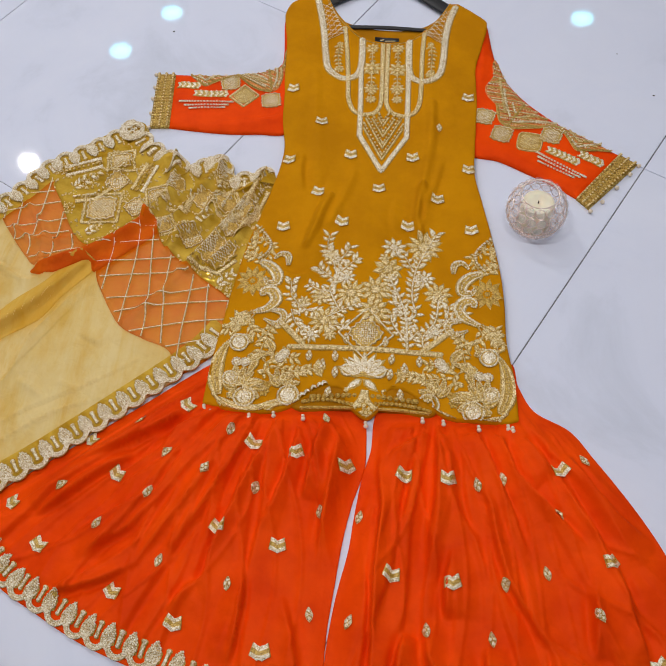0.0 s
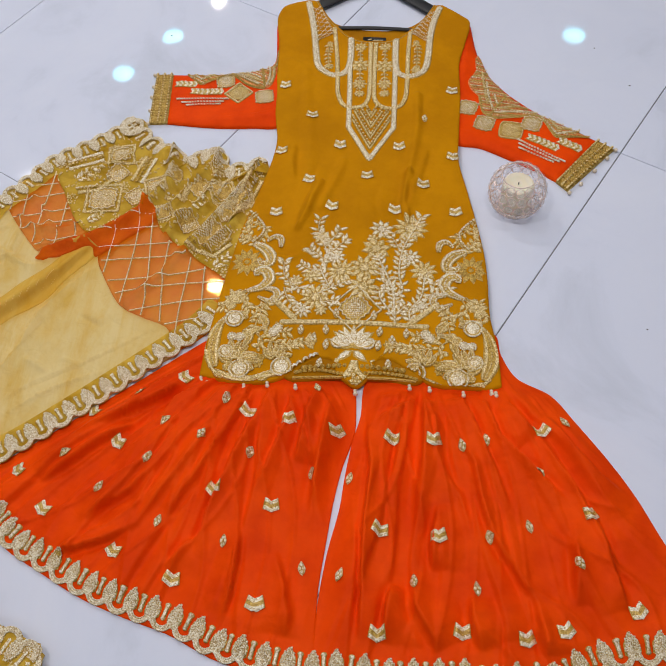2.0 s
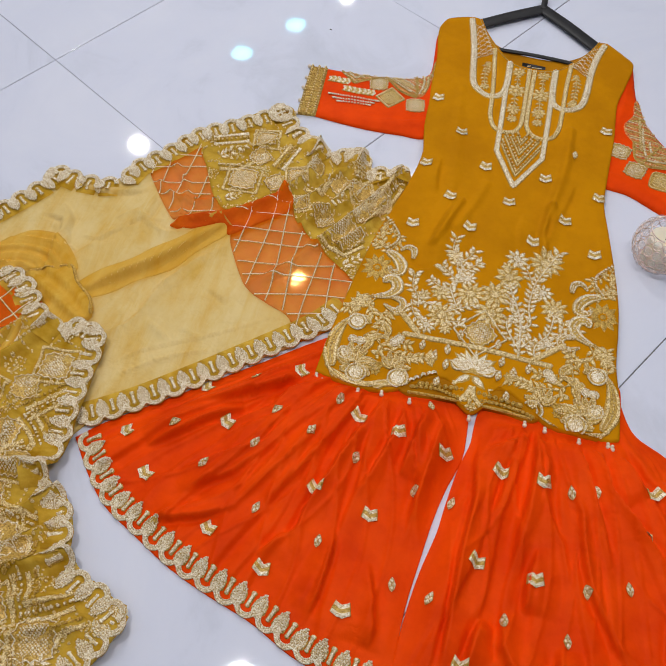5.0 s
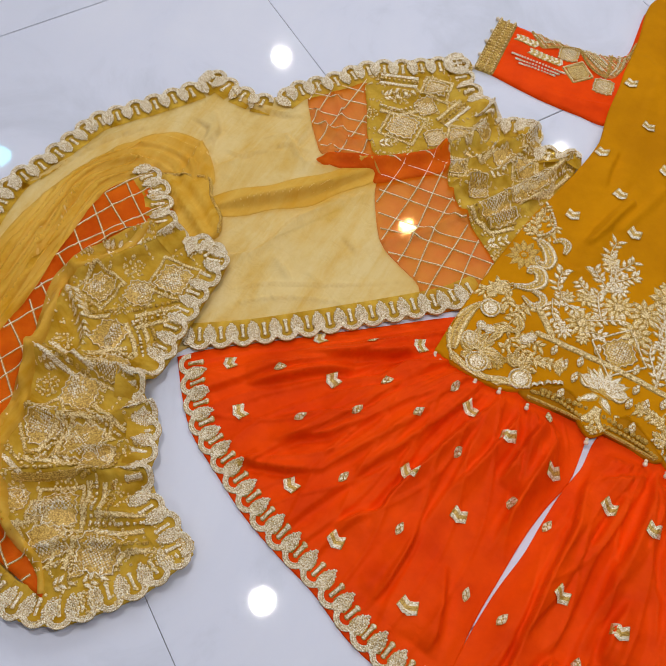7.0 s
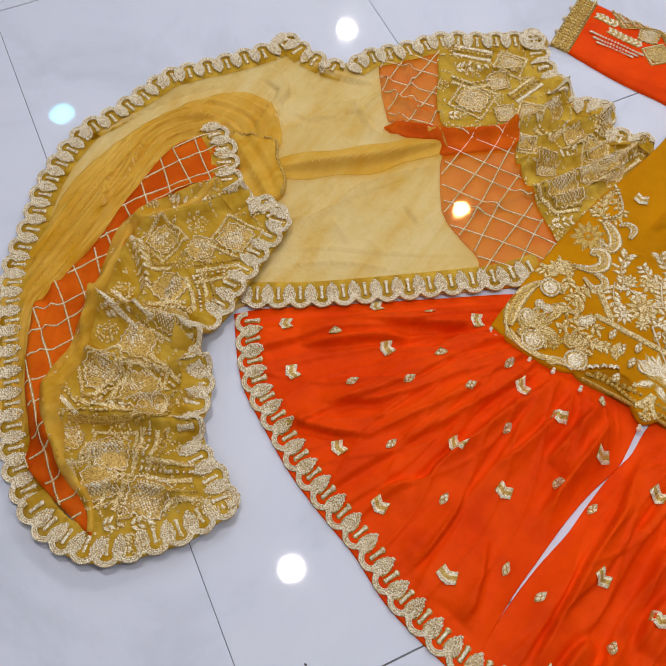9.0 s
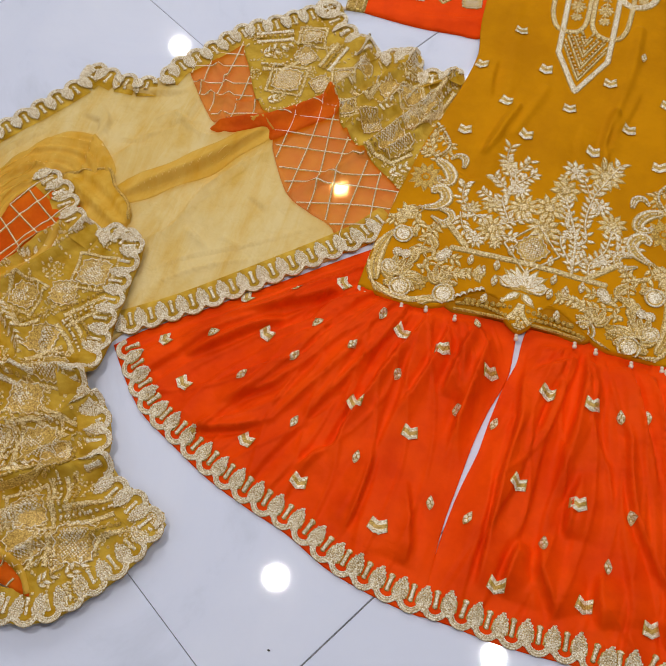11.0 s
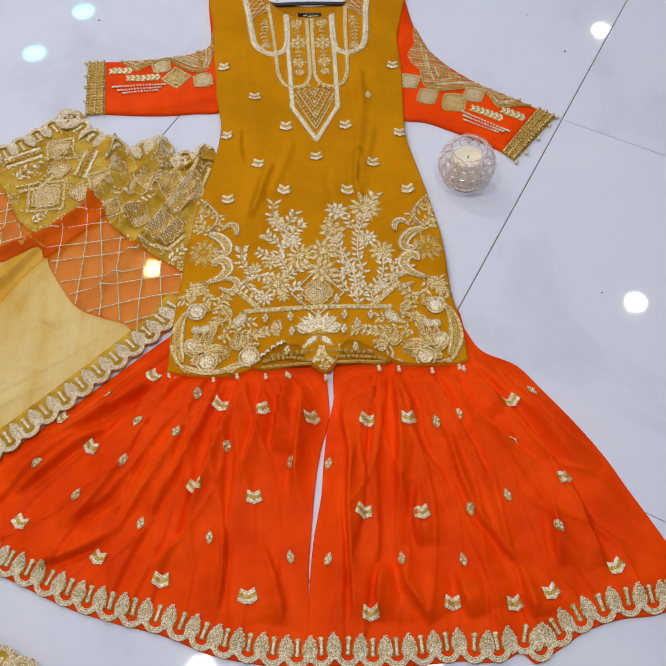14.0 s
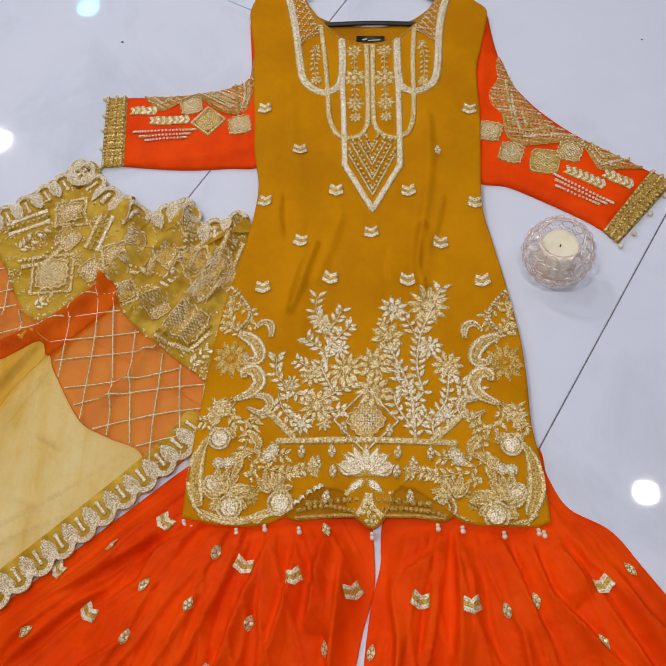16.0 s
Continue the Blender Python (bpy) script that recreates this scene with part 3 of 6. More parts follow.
FALLS_LEFT_B = [[(-0.164, -0.437), (-0.158, -0.484), (-0.159, -0.561), (-0.166, -0.595)],
    [(-0.095, -0.484), (-0.074, -0.536), (-0.059, -0.586), (-0.061, -0.616)],
    [(-0.026, -0.185), (-0.034, -0.286), (-0.041, -0.381), (-0.041, -0.43)],
    [(-0.055, -0.176), (-0.067, -0.24), (-0.078, -0.323)],
    [(-0.386, -0.269), (-0.451, -0.314), (-0.5, -0.358), (-0.537, -0.387)],
    [(-0.334, -0.451), (-0.39, -0.484), (-0.44, -0.504), (-0.472, -0.511)],
    [(-0.004, -0.471), (-0.013, -0.529), (-0.024, -0.622)],
    [(-0.296, -0.174), (-0.357, -0.214), (-0.437, -0.268), (-0.504, -0.299)]]
FALLS_LEFT_C = [[(-0.215, -0.175), (-0.248, -0.215), (-0.28, -0.262), (-0.309, -0.315)],
    [(-0.098, -0.184), (-0.109, -0.255), (-0.126, -0.33), (-0.144, -0.381)],
    [(-0.267, -0.207), (-0.298, -0.254), (-0.354, -0.3), (-0.412, -0.337)]]
FALLS_RIGHT_A = [[(0.048, -0.177), (0.044, -0.249), (0.057, -0.324), (0.053, -0.43), (0.056, -0.535), (0.058, -0.615)],
    [(0.016, -0.279), (0.006, -0.374), (-0.003, -0.471), (-0.011, -0.561)],
    [(0.126, -0.186), (0.104, -0.21), (0.044, -0.245)],
    [(0.144, -0.186), (0.148, -0.272), (0.141, -0.36), (0.141, -0.43)],
    [(0.154, -0.195), (0.169, -0.265), (0.18, -0.317), (0.211, -0.368), (0.23, -0.43)],
    [(0.165, -0.191), (0.197, -0.25), (0.235, -0.31), (0.245, -0.361), (0.266, -0.43), (0.305, -0.49), (0.338, -0.541), (0.345, -0.583)],
    [(0.215, -0.183), (0.239, -0.25), (0.274, -0.325), (0.296, -0.389)],
    [(0.254, -0.18), (0.274, -0.25), (0.318, -0.296), (0.354, -0.333), (0.39, -0.368)]]
FALLS_RIGHT_B = [[(0.314, -0.188), (0.361, -0.274), (0.406, -0.347), (0.446, -0.43), (0.477, -0.483)],
    [(0.368, -0.204), (0.402, -0.266), (0.444, -0.311), (0.492, -0.34), (0.509, -0.358)],
    [(0.399, -0.181), (0.445, -0.252), (0.485, -0.304), (0.51, -0.355)],
    [(0.138, -0.497), (0.143, -0.554), (0.167, -0.591), (0.184, -0.62)],
    [(0.232, -0.535), (0.236, -0.572), (0.251, -0.614)],
    [(0.332, -0.534), (0.345, -0.583), (0.348, -0.613)],
    [(0.399, -0.396), (0.398, -0.457), (0.397, -0.534)],
    [(0.107, -0.522), (0.099, -0.554), (0.095, -0.615)]]
FALLS_RIGHT_C = [[(0.434, -0.382), (0.449, -0.457), (0.475, -0.534)],
    [(0.09, -0.202), (0.107, -0.249), (0.098, -0.331), (0.077, -0.382)],
    [(0.177, -0.382), (0.167, -0.45), (0.171, -0.497)],
    [(0.158, -0.183), (0.161, -0.218), (0.183, -0.265)],
    [(0.209, -0.175), (0.22, -0.219), (0.235, -0.258)],
    [(0.29, -0.18), (0.324, -0.228), (0.342, -0.251)]]
FALL_ROWS_L = crease_rows(FALLS_LEFT_A + FALLS_LEFT_B + FALLS_LEFT_C, 0.026, 0.030, 14)
FALL_ROWS_R = crease_rows(FALLS_RIGHT_A + FALLS_RIGHT_B + FALLS_RIGHT_C, 0.028, 0.030, 15)


def leg_height(centre, rows, rim, seed, falls):
    ring = np.vstack([rim, rim[:1]])

    def height(x, y):
        x, y = np.asarray(x, float), np.asarray(y, float)
        dx, dy = x - centre[0], centre[1] - y
        r, a = np.hypot(dx, dy), np.arctan2(dx, dy)
        z = np.zeros(x.shape)
        for a0, w, h, reach, lean, ph in rows:
            d = (a - a0 - lean * 0.12 * (r - 0.2) + 0.012 * np.sin(r * 22 + ph)) * np.maximum(r, 0.1)
            side = np.where(d * np.sign(a0 + 0.05) > 0, w * 1.5, w * 0.22)
            k = np.clip((reach - r) / 0.25, 0, 1)
            z = np.maximum(z, h * (0.35 + 0.65 * k) * np.exp(-(d / (side * (0.6 + r))) ** 2)) + 0.15 * h * np.exp(-(d / (side * 2)) ** 2)
        edge = np.clip(away(x, y, ring) / 0.055, 0, 1)
        edge = edge * edge * (3 - 2 * edge)
        crinkle = (1 - np.abs(np.sin(a * 33 + 2.2 * np.sin(r * 9 + a * 5) + seed))) ** 7 * np.clip(1.1 - r, 0.25, 1)
        crinkle = crinkle + 0.7 * (1 - np.abs(np.sin(a * 19 + 1.6 * np.sin(r * 14 + a * 3) + 2 * seed))) ** 9 * np.clip(0.5 + np.sin(r * 8 + a * 6), 0, 1)
        loose = np.clip((r - 0.45) / 0.2, 0, 1) * waves(x, y, seed + 9, 0.11, 0.0024)
        high = edge * (0.0025 + 0.6 * z + 0.0085 * crinkle + loose + creases(x, y, falls) + waves(x, y, seed, 0.22, 0.003) + waves(x, y, seed + 5, 0.06, 0.0015))
        return 0.0035 + np.maximum(high, 0) * (1 - 0.75 * under_tunic(x, y))
    return height


Z_L, Z_R = leg_height(GATHER_L, PLEATS_L, RIM_L, 3, FALL_ROWS_L), leg_height(GATHER_R, PLEATS_R, RIM_R, 8, FALL_ROWS_R)
trousers = thing("trousers", "bright orange chiffon flared trousers laid flat, gathered, gold-embroidered hem", "trousers")
leg_l = cloth("leg", LEG_L, Z_L, ORANGE, trousers, step=0.0039)
leg_r = cloth("leg", LEG_R, Z_R, ORANGE, trousers, step=0.0039)

# one repeat of the scalloped border: arcs, a palm and a small pillar
PITCH = 0.041


def border_unit():
    """Three rows of seed beads in an arc, a corded pillar in its hollow and a pine-cone palm beside it."""
    s = Stitch()
    arc = [(0.0192 * math.cos(a), 0.0230 + 0.0192 * math.sin(a)) for a in np.linspace(3.0, 6.42, 12)]
    s.stroke(arc, 0.0105, 0.0016, step=0.006)
    s.s = [1] * len(s.s)
    for r in (0.0228, 0.0190, 0.0152):
        s.chain([(r * math.cos(a), 0.0230 + r * math.sin(a)) for a in np.linspace(3.05, 6.37, 14)], 0.0021, 0.0040)
    px = 0.0235
    s.leaf((px, 0.010), 1.57, 0.050, 0.034, 0.0030)
    s.s[-12:] = [1] * 12
    for j in range(12):
        y = 0.011 + 0.0040 * j
        half = 0.0142 * math.sin(math.pi * min(1, 0.16 + 0.84 * j / 12)) ** 0.7
        count = max(1, int(2 * half / 0.0040))
        for i in range(count):
            x = (i - (count - 1) / 2) * 0.0041
            n0 = len(s.v)
            s.disc((px + x, y + 0.10 * abs(x) + (0.0012 if i % 2 else 0)), 0.0023, 0.0018, 5)
            s.v[n0:] = [(u, v, z + 0.0026) for u, v, z in s.v[n0:]]
    s.stroke([(0, 0.022), (0, 0.046)], 0.0085, 0.0030, step=0.02)
    s.disc((0, 0.0485), 0.0062, 0.0030, 8, 0.8)
    s.disc((0, 0.0225), 0.0050, 0.0028, 8, 0.8)
    s.v = [(x * 0.872, (y - 0.006) * 0.84, z) for x, y, z in s.v]
    return s


HEM_UNIT = border_unit()


def hem_row(line, height, parent, unit, flip=1, pitch=PITCH, lift=0.0008, name="border_motif", mat=None):
    """Repeats of a border along an edge; the cloth lies to the left of the way (flip=1) or to its right."""
    p = spline(line, 0.004)
    run = np.r_[0, np.cumsum(np.linalg.norm(np.diff(p, axis=0), axis=1))]
    n = max(1, round(run[-1] / pitch))
    made = []
    for k in range(n):
        s = (k + 0.5) * run[-1] / n
        q = np.array([np.interp(s, run, p[:, i]) for i in (0, 1)])
        e = np.array([np.interp(min(s + 0.012, run[-1]), run, p[:, i]) - np.interp(max(s - 0.012, 0), run, p[:, i]) for i in (0, 1)])
        ang = math.atan2(e[1], e[0])
        own = parent[k] if isinstance(parent, list) else parent
        made.append(draped(name, unit, height, own, q[0], q[1], ang, run[-1] / n / pitch, flip, lift, mat))
    return made


HEM_L = [(-0.667, -0.402), (-0.611, -0.467), (-0.561, -0.509), (-0.492, -0.542), (-0.41, -0.578), (-0.33, -0.603), (-0.248, -0.624), (-0.174, -0.653), (-0.106, -0.668), (-0.039, -0.676), (-0.014, -0.676)]
HEM_R = [(-0.014, -0.676), (0.028, -0.674), (0.094, -0.678), (0.16, -0.675), (0.227, -0.67), (0.246, -0.673), (0.293, -0.671), (0.32, -0.66), (0.345, -0.675), (0.388, -0.65), (0.431, -0.627), (0.487, -0.61), (0.547, -0.604), (0.599, -0.588)]
hem_row(HEM_L, Z_L, leg_l, HEM_UNIT, lift=0.0012)
hem_row(HEM_R, Z_R, leg_r, HEM_UNIT, lift=0.0012)

# scattered embroidered sprigs
def sprig_unit(wide, tall):
    """A notched, fan-shaped block of three stitched rows."""
    s = Stitch()
    v, f = [], []
    for j in range(7):
        t = j / 6
        w = wide * (0.54 - 0.13 * t)
        h = 0.0004 if j in (0, 6) else (0.0030 if j % 2 else 0.0009)
        for x, dip in ((-w, 0.15), (-w * 0.9, 0.14), (-w * 0.46, 0.02), (0, -0.14), (w * 0.46, 0.02), (w * 0.9, 0.14), (w, 0.15)):
            v.append((x, tall * (t - 0.5 + dip), 0 if abs(x) == w else h))
    for j in range(6):
        for i in range(6):
            q = 7 * j + i
            f.append((q, q + 1, q + 8, q + 7))
    s.add(v, f, [1 if i in (0, 5) or j in (2, 3) else 0 for j in range(6) for i in range(6)])
    return s


SPRIG = sprig_unit(0.0275, 0.0205)
BUD = Stitch()
for bx, by in ((0.004, 0), (-0.004, 0), (0, 0.006), (0, -0.006)):
    BUD.disc((bx, by), 0.0045, 0.002, 6)
BUD.stroke([(0, 0.012), (0.0075, 0), (0, -0.012), (-0.0075, 0), (0, 0.012)], 0.002, 0.0012, step=0.01)
BUD.v = [(x * 0.8, y * 0.95, z) for x, y, z in BUD.v]


def sprinkle(places, height, parent, unit, centre=None, name="sprig", lift=0.0024):
    for k, (x, y) in enumerate(places):
        ang = 0.0 if centre is None else math.atan2(centre[1] - y, centre[0] - x) - math.pi / 2
        draped(name, unit, height, parent, x, y, ang + 0.12 * math.sin(k * 2.1), lift=lift)


sprinkle([(-0.582, -0.371), (-0.472, -0.245), (-0.309, -0.167), (-0.408, -0.307), (-0.516, -0.439), (-0.371, -0.503), (-0.215, -0.383), (-0.1, -0.243), (-0.178, -0.229), (-0.111, -0.405), (-0.261, -0.542), (-0.117, -0.573), (-0.009, -0.261), (-0.112, -0.573)], Z_L, leg_l, SPRIG, GATHER_L)
sprinkle([(-0.497, -0.338), (-0.385, -0.207), (-0.324, -0.265), (-0.418, -0.398), (-0.341, -0.339), (-0.25, -0.291), (-0.218, -0.214), (-0.303, -0.448), (-0.161, -0.312), (-0.055, -0.17), (-0.183, -0.475), (-0.048, -0.342), (-0.046, -0.509)], Z_L, leg_l, BUD, GATHER_L, "bud")
sprinkle([(0.09, -0.271), (0.164, -0.275), (0.353, -0.238), (0.08, -0.438), (0.177, -0.442), (0.427, -0.386), (0.491, -0.535), (0.085, -0.602), (0.218, -0.588), (0.318, -0.591), (0.377, -0.575)], Z_R, leg_r, SPRIG, GATHER_R)
sprinkle([(0.396, -0.213), (0.213, -0.28), (0.255, -0.265), (0.347, -0.316), (0.019, -0.344), (0.326, -0.413), (0.26, -0.436), (0.401, -0.473), (0.017, -0.515), (0.241, -0.52), (0.139, -0.517)], Z_R, leg_r, BUD, GATHER_R, "bud")

# ---- scarf: one long organza stole, spread, turned and folded over itself ----
SC_OUT = [(-0.57, 0.537), (-0.57, 0.537), (-0.67, 0.457), (-0.746, 0.402), (-0.797, 0.327), (-0.851, 0.258), (-0.869, 0.205), (-0.941, 0.194), (-0.983, 0.202), (-1.015, 0.199), (-1.035, 0.15), (-1.076, 0.084), (-1.123, 0.013), (-1.158, -0.041), (-1.171, -0.119), (-1.182, -0.194), (-1.198, -0.251), (-1.187, -0.343), (-1.158, -0.427), (-1.12, -0.495), (-1.085, -0.567), (-1.044, -0.624), (-0.978, -0.693), (-0.89, -0.776), (-0.801, -0.848), (-0.726, -0.886)]
SC_IN = [(-0.254, -0.001), (-0.302, -0.059), (-0.387, -0.143), (-0.474, -0.222), (-0.561, -0.3), (-0.627, -0.352), (-0.668, -0.38), (-0.668, -0.38), (-0.718, -0.489), (-0.721, -0.625), (-0.707, -0.738), (-0.678, -0.814), (-0.664, -0.864)]
SEAM_A = [(-0.821, 0.272), (-0.792, 0.229), (-0.722, 0.149), (-0.682, 0.122), (-0.589, 0.166), (-0.549, 0.09), (-0.484, -0.002), (-0.427, -0.031), (-0.374, -0.051), (-0.338, -0.096)]
SEAM_B = [(-0.749, 0.39), (-0.694, 0.309), (-0.602, 0.187), (-0.484, 0.267), (-0.436, 0.195), (-0.344, 0.122), (-0.27, 0.069), (-0.235, 0.014)]
SC_END = [(-0.57, 0.537), (-0.514, 0.471), (-0.459, 0.437), (-0.427, 0.41), (-0.352, 0.436), (-0.315, 0.39), (-0.238, 0.411), (-0.23, 0.373), (-0.23, 0.278), (-0.237, 0.22), (-0.24, 0.155), (-0.245, 0.065)]
SC_RIDGES = [(spline(q, 0.03), w, a) for q, w, a in (
    ([(-0.701, 0.35), (-0.589, 0.379), (-0.516, 0.453)], 0.009, 0.005),
    ([(-0.422, 0.205), (-0.356, 0.245), (-0.311, 0.322)], 0.006, 0.009),
    ([(-0.438, 0.319), (-0.379, 0.338), (-0.341, 0.398)], 0.006, 0.009),
    ([(-0.329, 0.147), (-0.287, 0.207), (-0.258, 0.296)], 0.007, 0.009),
    ([(-0.766, 0.219), (-0.698, 0.183), (-0.623, 0.199)], 0.006, 0.007),
    ([(-0.759, 0.288), (-0.697, 0.214), (-0.685, 0.134)], 0.006, 0.006),
    ([(-0.679, 0.125), (-0.583, 0.171), (-0.482, 0.263)], 0.010, 0.008),
    ([(-0.483, 0.266), (-0.444, 0.329), (-0.45, 0.429)], 0.012, 0.013),
    ([(-0.418, 0.182), (-0.343, 0.31), (-0.345, 0.424)], 0.010, 0.010),
    ([(-0.366, 0.144), (-0.299, 0.264), (-0.239, 0.4)], 0.012, 0.012),
    ([(-0.458, 0.232), (-0.409, 0.285), (-0.362, 0.381)], 0.007, 0.008),
    ([(-0.472, 0.001), (-0.408, 0.084), (-0.384, 0.142)], 0.008, 0.006))]


STRIPS = [([(-1.02, -0.496), (-1.031, -0.421), (-1.048, -0.356), (-1.072, -0.282), (-1.08, -0.204), (-1.064, -0.139), (-1.031, -0.082), (-0.997, -0.047), (-0.946, -0.044)], 0.036),
          ([(-0.969, -0.582), (-0.989, -0.501), (-0.994, -0.432), (-1.0, -0.361), (-1.012, -0.281), (-1.018, -0.213), (-1.013, -0.178)], 0.045),
          ([(-1.068, -0.409), (-1.071, -0.332), (-1.089, -0.274), (-1.091, -0.201), (-1.093, -0.126), (-1.075, -0.051), (-1.044, -0.011)], 0.026),
          ([(-0.999, -0.526), (-1.015, -0.447), (-1.021, -0.385), (-1.028, -0.312), (-1.04, -0.239), (-1.052, -0.163), (-1.031, -0.115), (-0.986, -0.094)], 0.04),
          ([(-0.984, -0.462), (-0.984, -0.416), (-0.984, -0.35), (-0.985, -0.292), (-0.985, -0.231)], 0.04),
          ([(-1.157, -0.259), (-1.137, -0.201), (-1.116, -0.131), (-1.084, -0.062), (-1.027, 0.013)], 0.016),
          ([(-0.907, -0.093), (-0.902, -0.078), (-0.912, 0.003), (-0.928, 0.06), (-0.986, 0.065)], 0.024),
          ([(-0.896, -0.052), (-0.884, -0.022), (-0.905, 0.041), (-0.916, 0.08)], 0.016)]
STRIPS += [([(-0.998, 0.207), (-0.932, 0.167), (-0.882, 0.16), (-0.821, 0.174), (-0.777, 0.199)], 0.026),
           ([(-0.821, 0.098), (-0.783, 0.131), (-0.724, 0.094), (-0.681, 0.092), (-0.638, 0.128)], 0.022),
           ([(-0.751, 0.097), (-0.748, 0.168), (-0.761, 0.194)], 0.014),
           ([(-0.82, -0.113), (-0.748, -0.052), (-0.698, -0.006), (-0.651, 0.046), (-0.579, 0.153)], 0.058),
           ([(-0.725, -0.185), (-0.682, -0.155), (-0.663, -0.103), (-0.654, -0.047), (-0.611, 0.035), (-0.559, 0.092)], 0.024),
           ([(-0.861, -0.014), (-0.911, 0.006), (-0.91, 0.064), (-0.959, 0.111)], 0.03),
           ([(-0.674, -0.243), (-0.603, -0.189), (-0.526, -0.144), (-0.399, -0.056)], 0.008),
           ([(-0.656, -0.267), (-0.567, -0.196), (-0.462, -0.15)], 0.007),
           ([(-0.871, 0.034), (-0.826, 0.033), (-0.773, 0.104), (-0.706, 0.118)], 0.012)]
SMALL_CREASES = [[(-1.042, -0.123), (-1.02, -0.096), (-0.986, -0.083), (-0.957, -0.096)],
                 [(-0.957, -0.096), (-0.918, -0.079), (-0.874, -0.091)],
                 [(-0.65, -0.133), (-0.609, -0.152), (-0.582, -0.17)],
                 [(-0.575, -0.128), (-0.544, -0.139), (-0.53, -0.138)],
                 [(-0.565, -0.024), (-0.522, -0.043), (-0.508, -0.052)],
                 [(-0.873, -0.044), (-0.855, -0.01), (-0.823, 0.052), (-0.751, 0.097)],
                 [(-1.077, -0.296), (-1.021, -0.376), (-1.005, -0.458)],
                 [(-1.063, -0.192), (-1.045, -0.263), (-1.027, -0.322)]]
SC_CREASES = [(spline(q, 0.04), 0.006 + 0.34 * w, w * 0.7, 1 if k % 3 else -1) for k, (q, w) in enumerate(STRIPS) if k > 4] + crease_rows(SMALL_CREASES, 0.010, 0.014, 33)
OUT_LINE = spline(SC_OUT, 0.03)

FOLD_EDGE = [(-0.959, -0.094), (-0.9, -0.123), (-0.862, -0.161), (-0.829, -0.187), (-0.796, -0.197), (-0.757, -0.179), (-0.71, -0.194), (-0.696, -0.226), (-0.694, -0.269), (-0.687, -0.311), (-0.68, -0.371), (-0.672, -0.431), (-0.673, -0.473), (-0.667, -0.502), (-0.627, -0.522), (-0.598, -0.558), (-0.574, -0.607), (-0.539, -0.636), (-0.504, -0.645), (-0.468, -0.661), (-0.44, -0.678), (-0.44, -0.678), (-0.444, -0.704), (-0.469, -0.765), (-0.502, -0.815), (-0.548, -0.869), (-0.605, -0.894), (-0.665, -0.899), (-0.721, -0.887)]
FOLD_INNER = [(-0.757, -0.831), (-0.783, -0.798), (-0.847, -0.743), (-0.902, -0.685), (-0.956, -0.611), (-0.963, -0.538), (-0.967, -0.447), (-0.985, -0.35), (-0.996, -0.268), (-1, -0.189), (-0.971, -0.145), (-0.959, -0.094)]
FOLD_RING = np.array(list(FOLD_EDGE) + list(FOLD_INNER))


# the stretch where the stole is swept together into long curved pleats
SWEEP = [(-0.842, -0.787), (-0.979, -0.651), (-1.040, -0.545), (-1.105, -0.397), (-1.112, -0.273), (-1.075, -0.115), (-1.010, -0.005), (-0.955, 0.022), (-0.890, 0.000), (-0.838, -0.062), (-0.932, -0.086), (-0.969, -0.148), (-0.996, -0.193), (-0.981, -0.354), (-0.958, -0.532), (-0.949, -0.611), (-0.892, -0.688), (-0.815, -0.766)]
SWEEP_RING = spline(SWEEP, 0.04, True)
SWEEP_EDGE = np.vstack([SWEEP_RING, SWEEP_RING[:1]])
SWEEP_WAY = spline([q for q in SWEEP[11:]] + [(-0.770, -0.830)], 0.05)


def sweep_pleats(x, y):
    x, y = np.asarray(x, float), np.asarray(y, float)
    d = away(x, y, SWEEP_WAY)
    hold = np.clip(0.3 + np.where(inside(x, y, SWEEP_RING), 1, -1) * away(x, y, SWEEP_EDGE) / 0.03, 0, 1)
    bend = d + 0.006 * np.sin(x * 9 + y * 23) + 0.004 * np.sin(x * 31 - y * 17)
    saw = np.mod(bend / 0.021, 1.0)
    fine = np.mod(bend / 0.0135 + 0.3, 1.0)
    return hold * (0.011 * np.where(saw < 0.8, saw / 0.8, (1 - saw) / 0.2) + 0.004 * np.abs(2 * fine - 1))


def Z_SC(x, y):
    covered = np.clip(0.4 + np.where(inside(x, y, FOLD_RING), 1, -1) * away(x, y, np.vstack([FOLD_RING, FOLD_RING[:1]])) / 0.03, 0, 1)
    return 0.0085 + (1 - 0.8 * covered) * np.clip(away(x, y, OUT_LINE) / 0.06, 0.12, 1) * np.maximum(2.2 * folds(x, y, SC_RIDGES) + creases(x, y, SC_CREASES) + sweep_pleats(x, y) + waves(x, y, 21, 0.16, 0.0026) + waves(x, y, 22, 0.05, 0.0011), 0) * (1 - 0.85 * under_tunic(x, y))


scarf = thing("scarf", "tie-dyed yellow organza stole with orange panels and gold scalloped border", "scarf")
# split the sheet at its two seams
yellow_edge = list(SEAM_A)[::-1] + [q for q in SC_OUT if q[0] < SEAM_A[0][0] - 0.005] + list(SC_IN)[::-1]
yellow_edge = [q for q in yellow_edge if not (q in SC_IN and q[0] > SEAM_A[-1][0] - 0.01)]
sheet = cloth("dyed_panel", yellow_edge, Z_SC, YELLOW, scarf, "pale yellow tie-dyed organza", step=0.005)
net_edge = [SEAM_A[0], SEAM_A[0]] + list(SEAM_A)[1:] + list(SEAM_B)[::-1]
net = cloth("orange_panel", net_edge, lambda x, y: Z_SC(x, y) + 0.0004, NET, scarf, "sheer orange organza with white lattice")
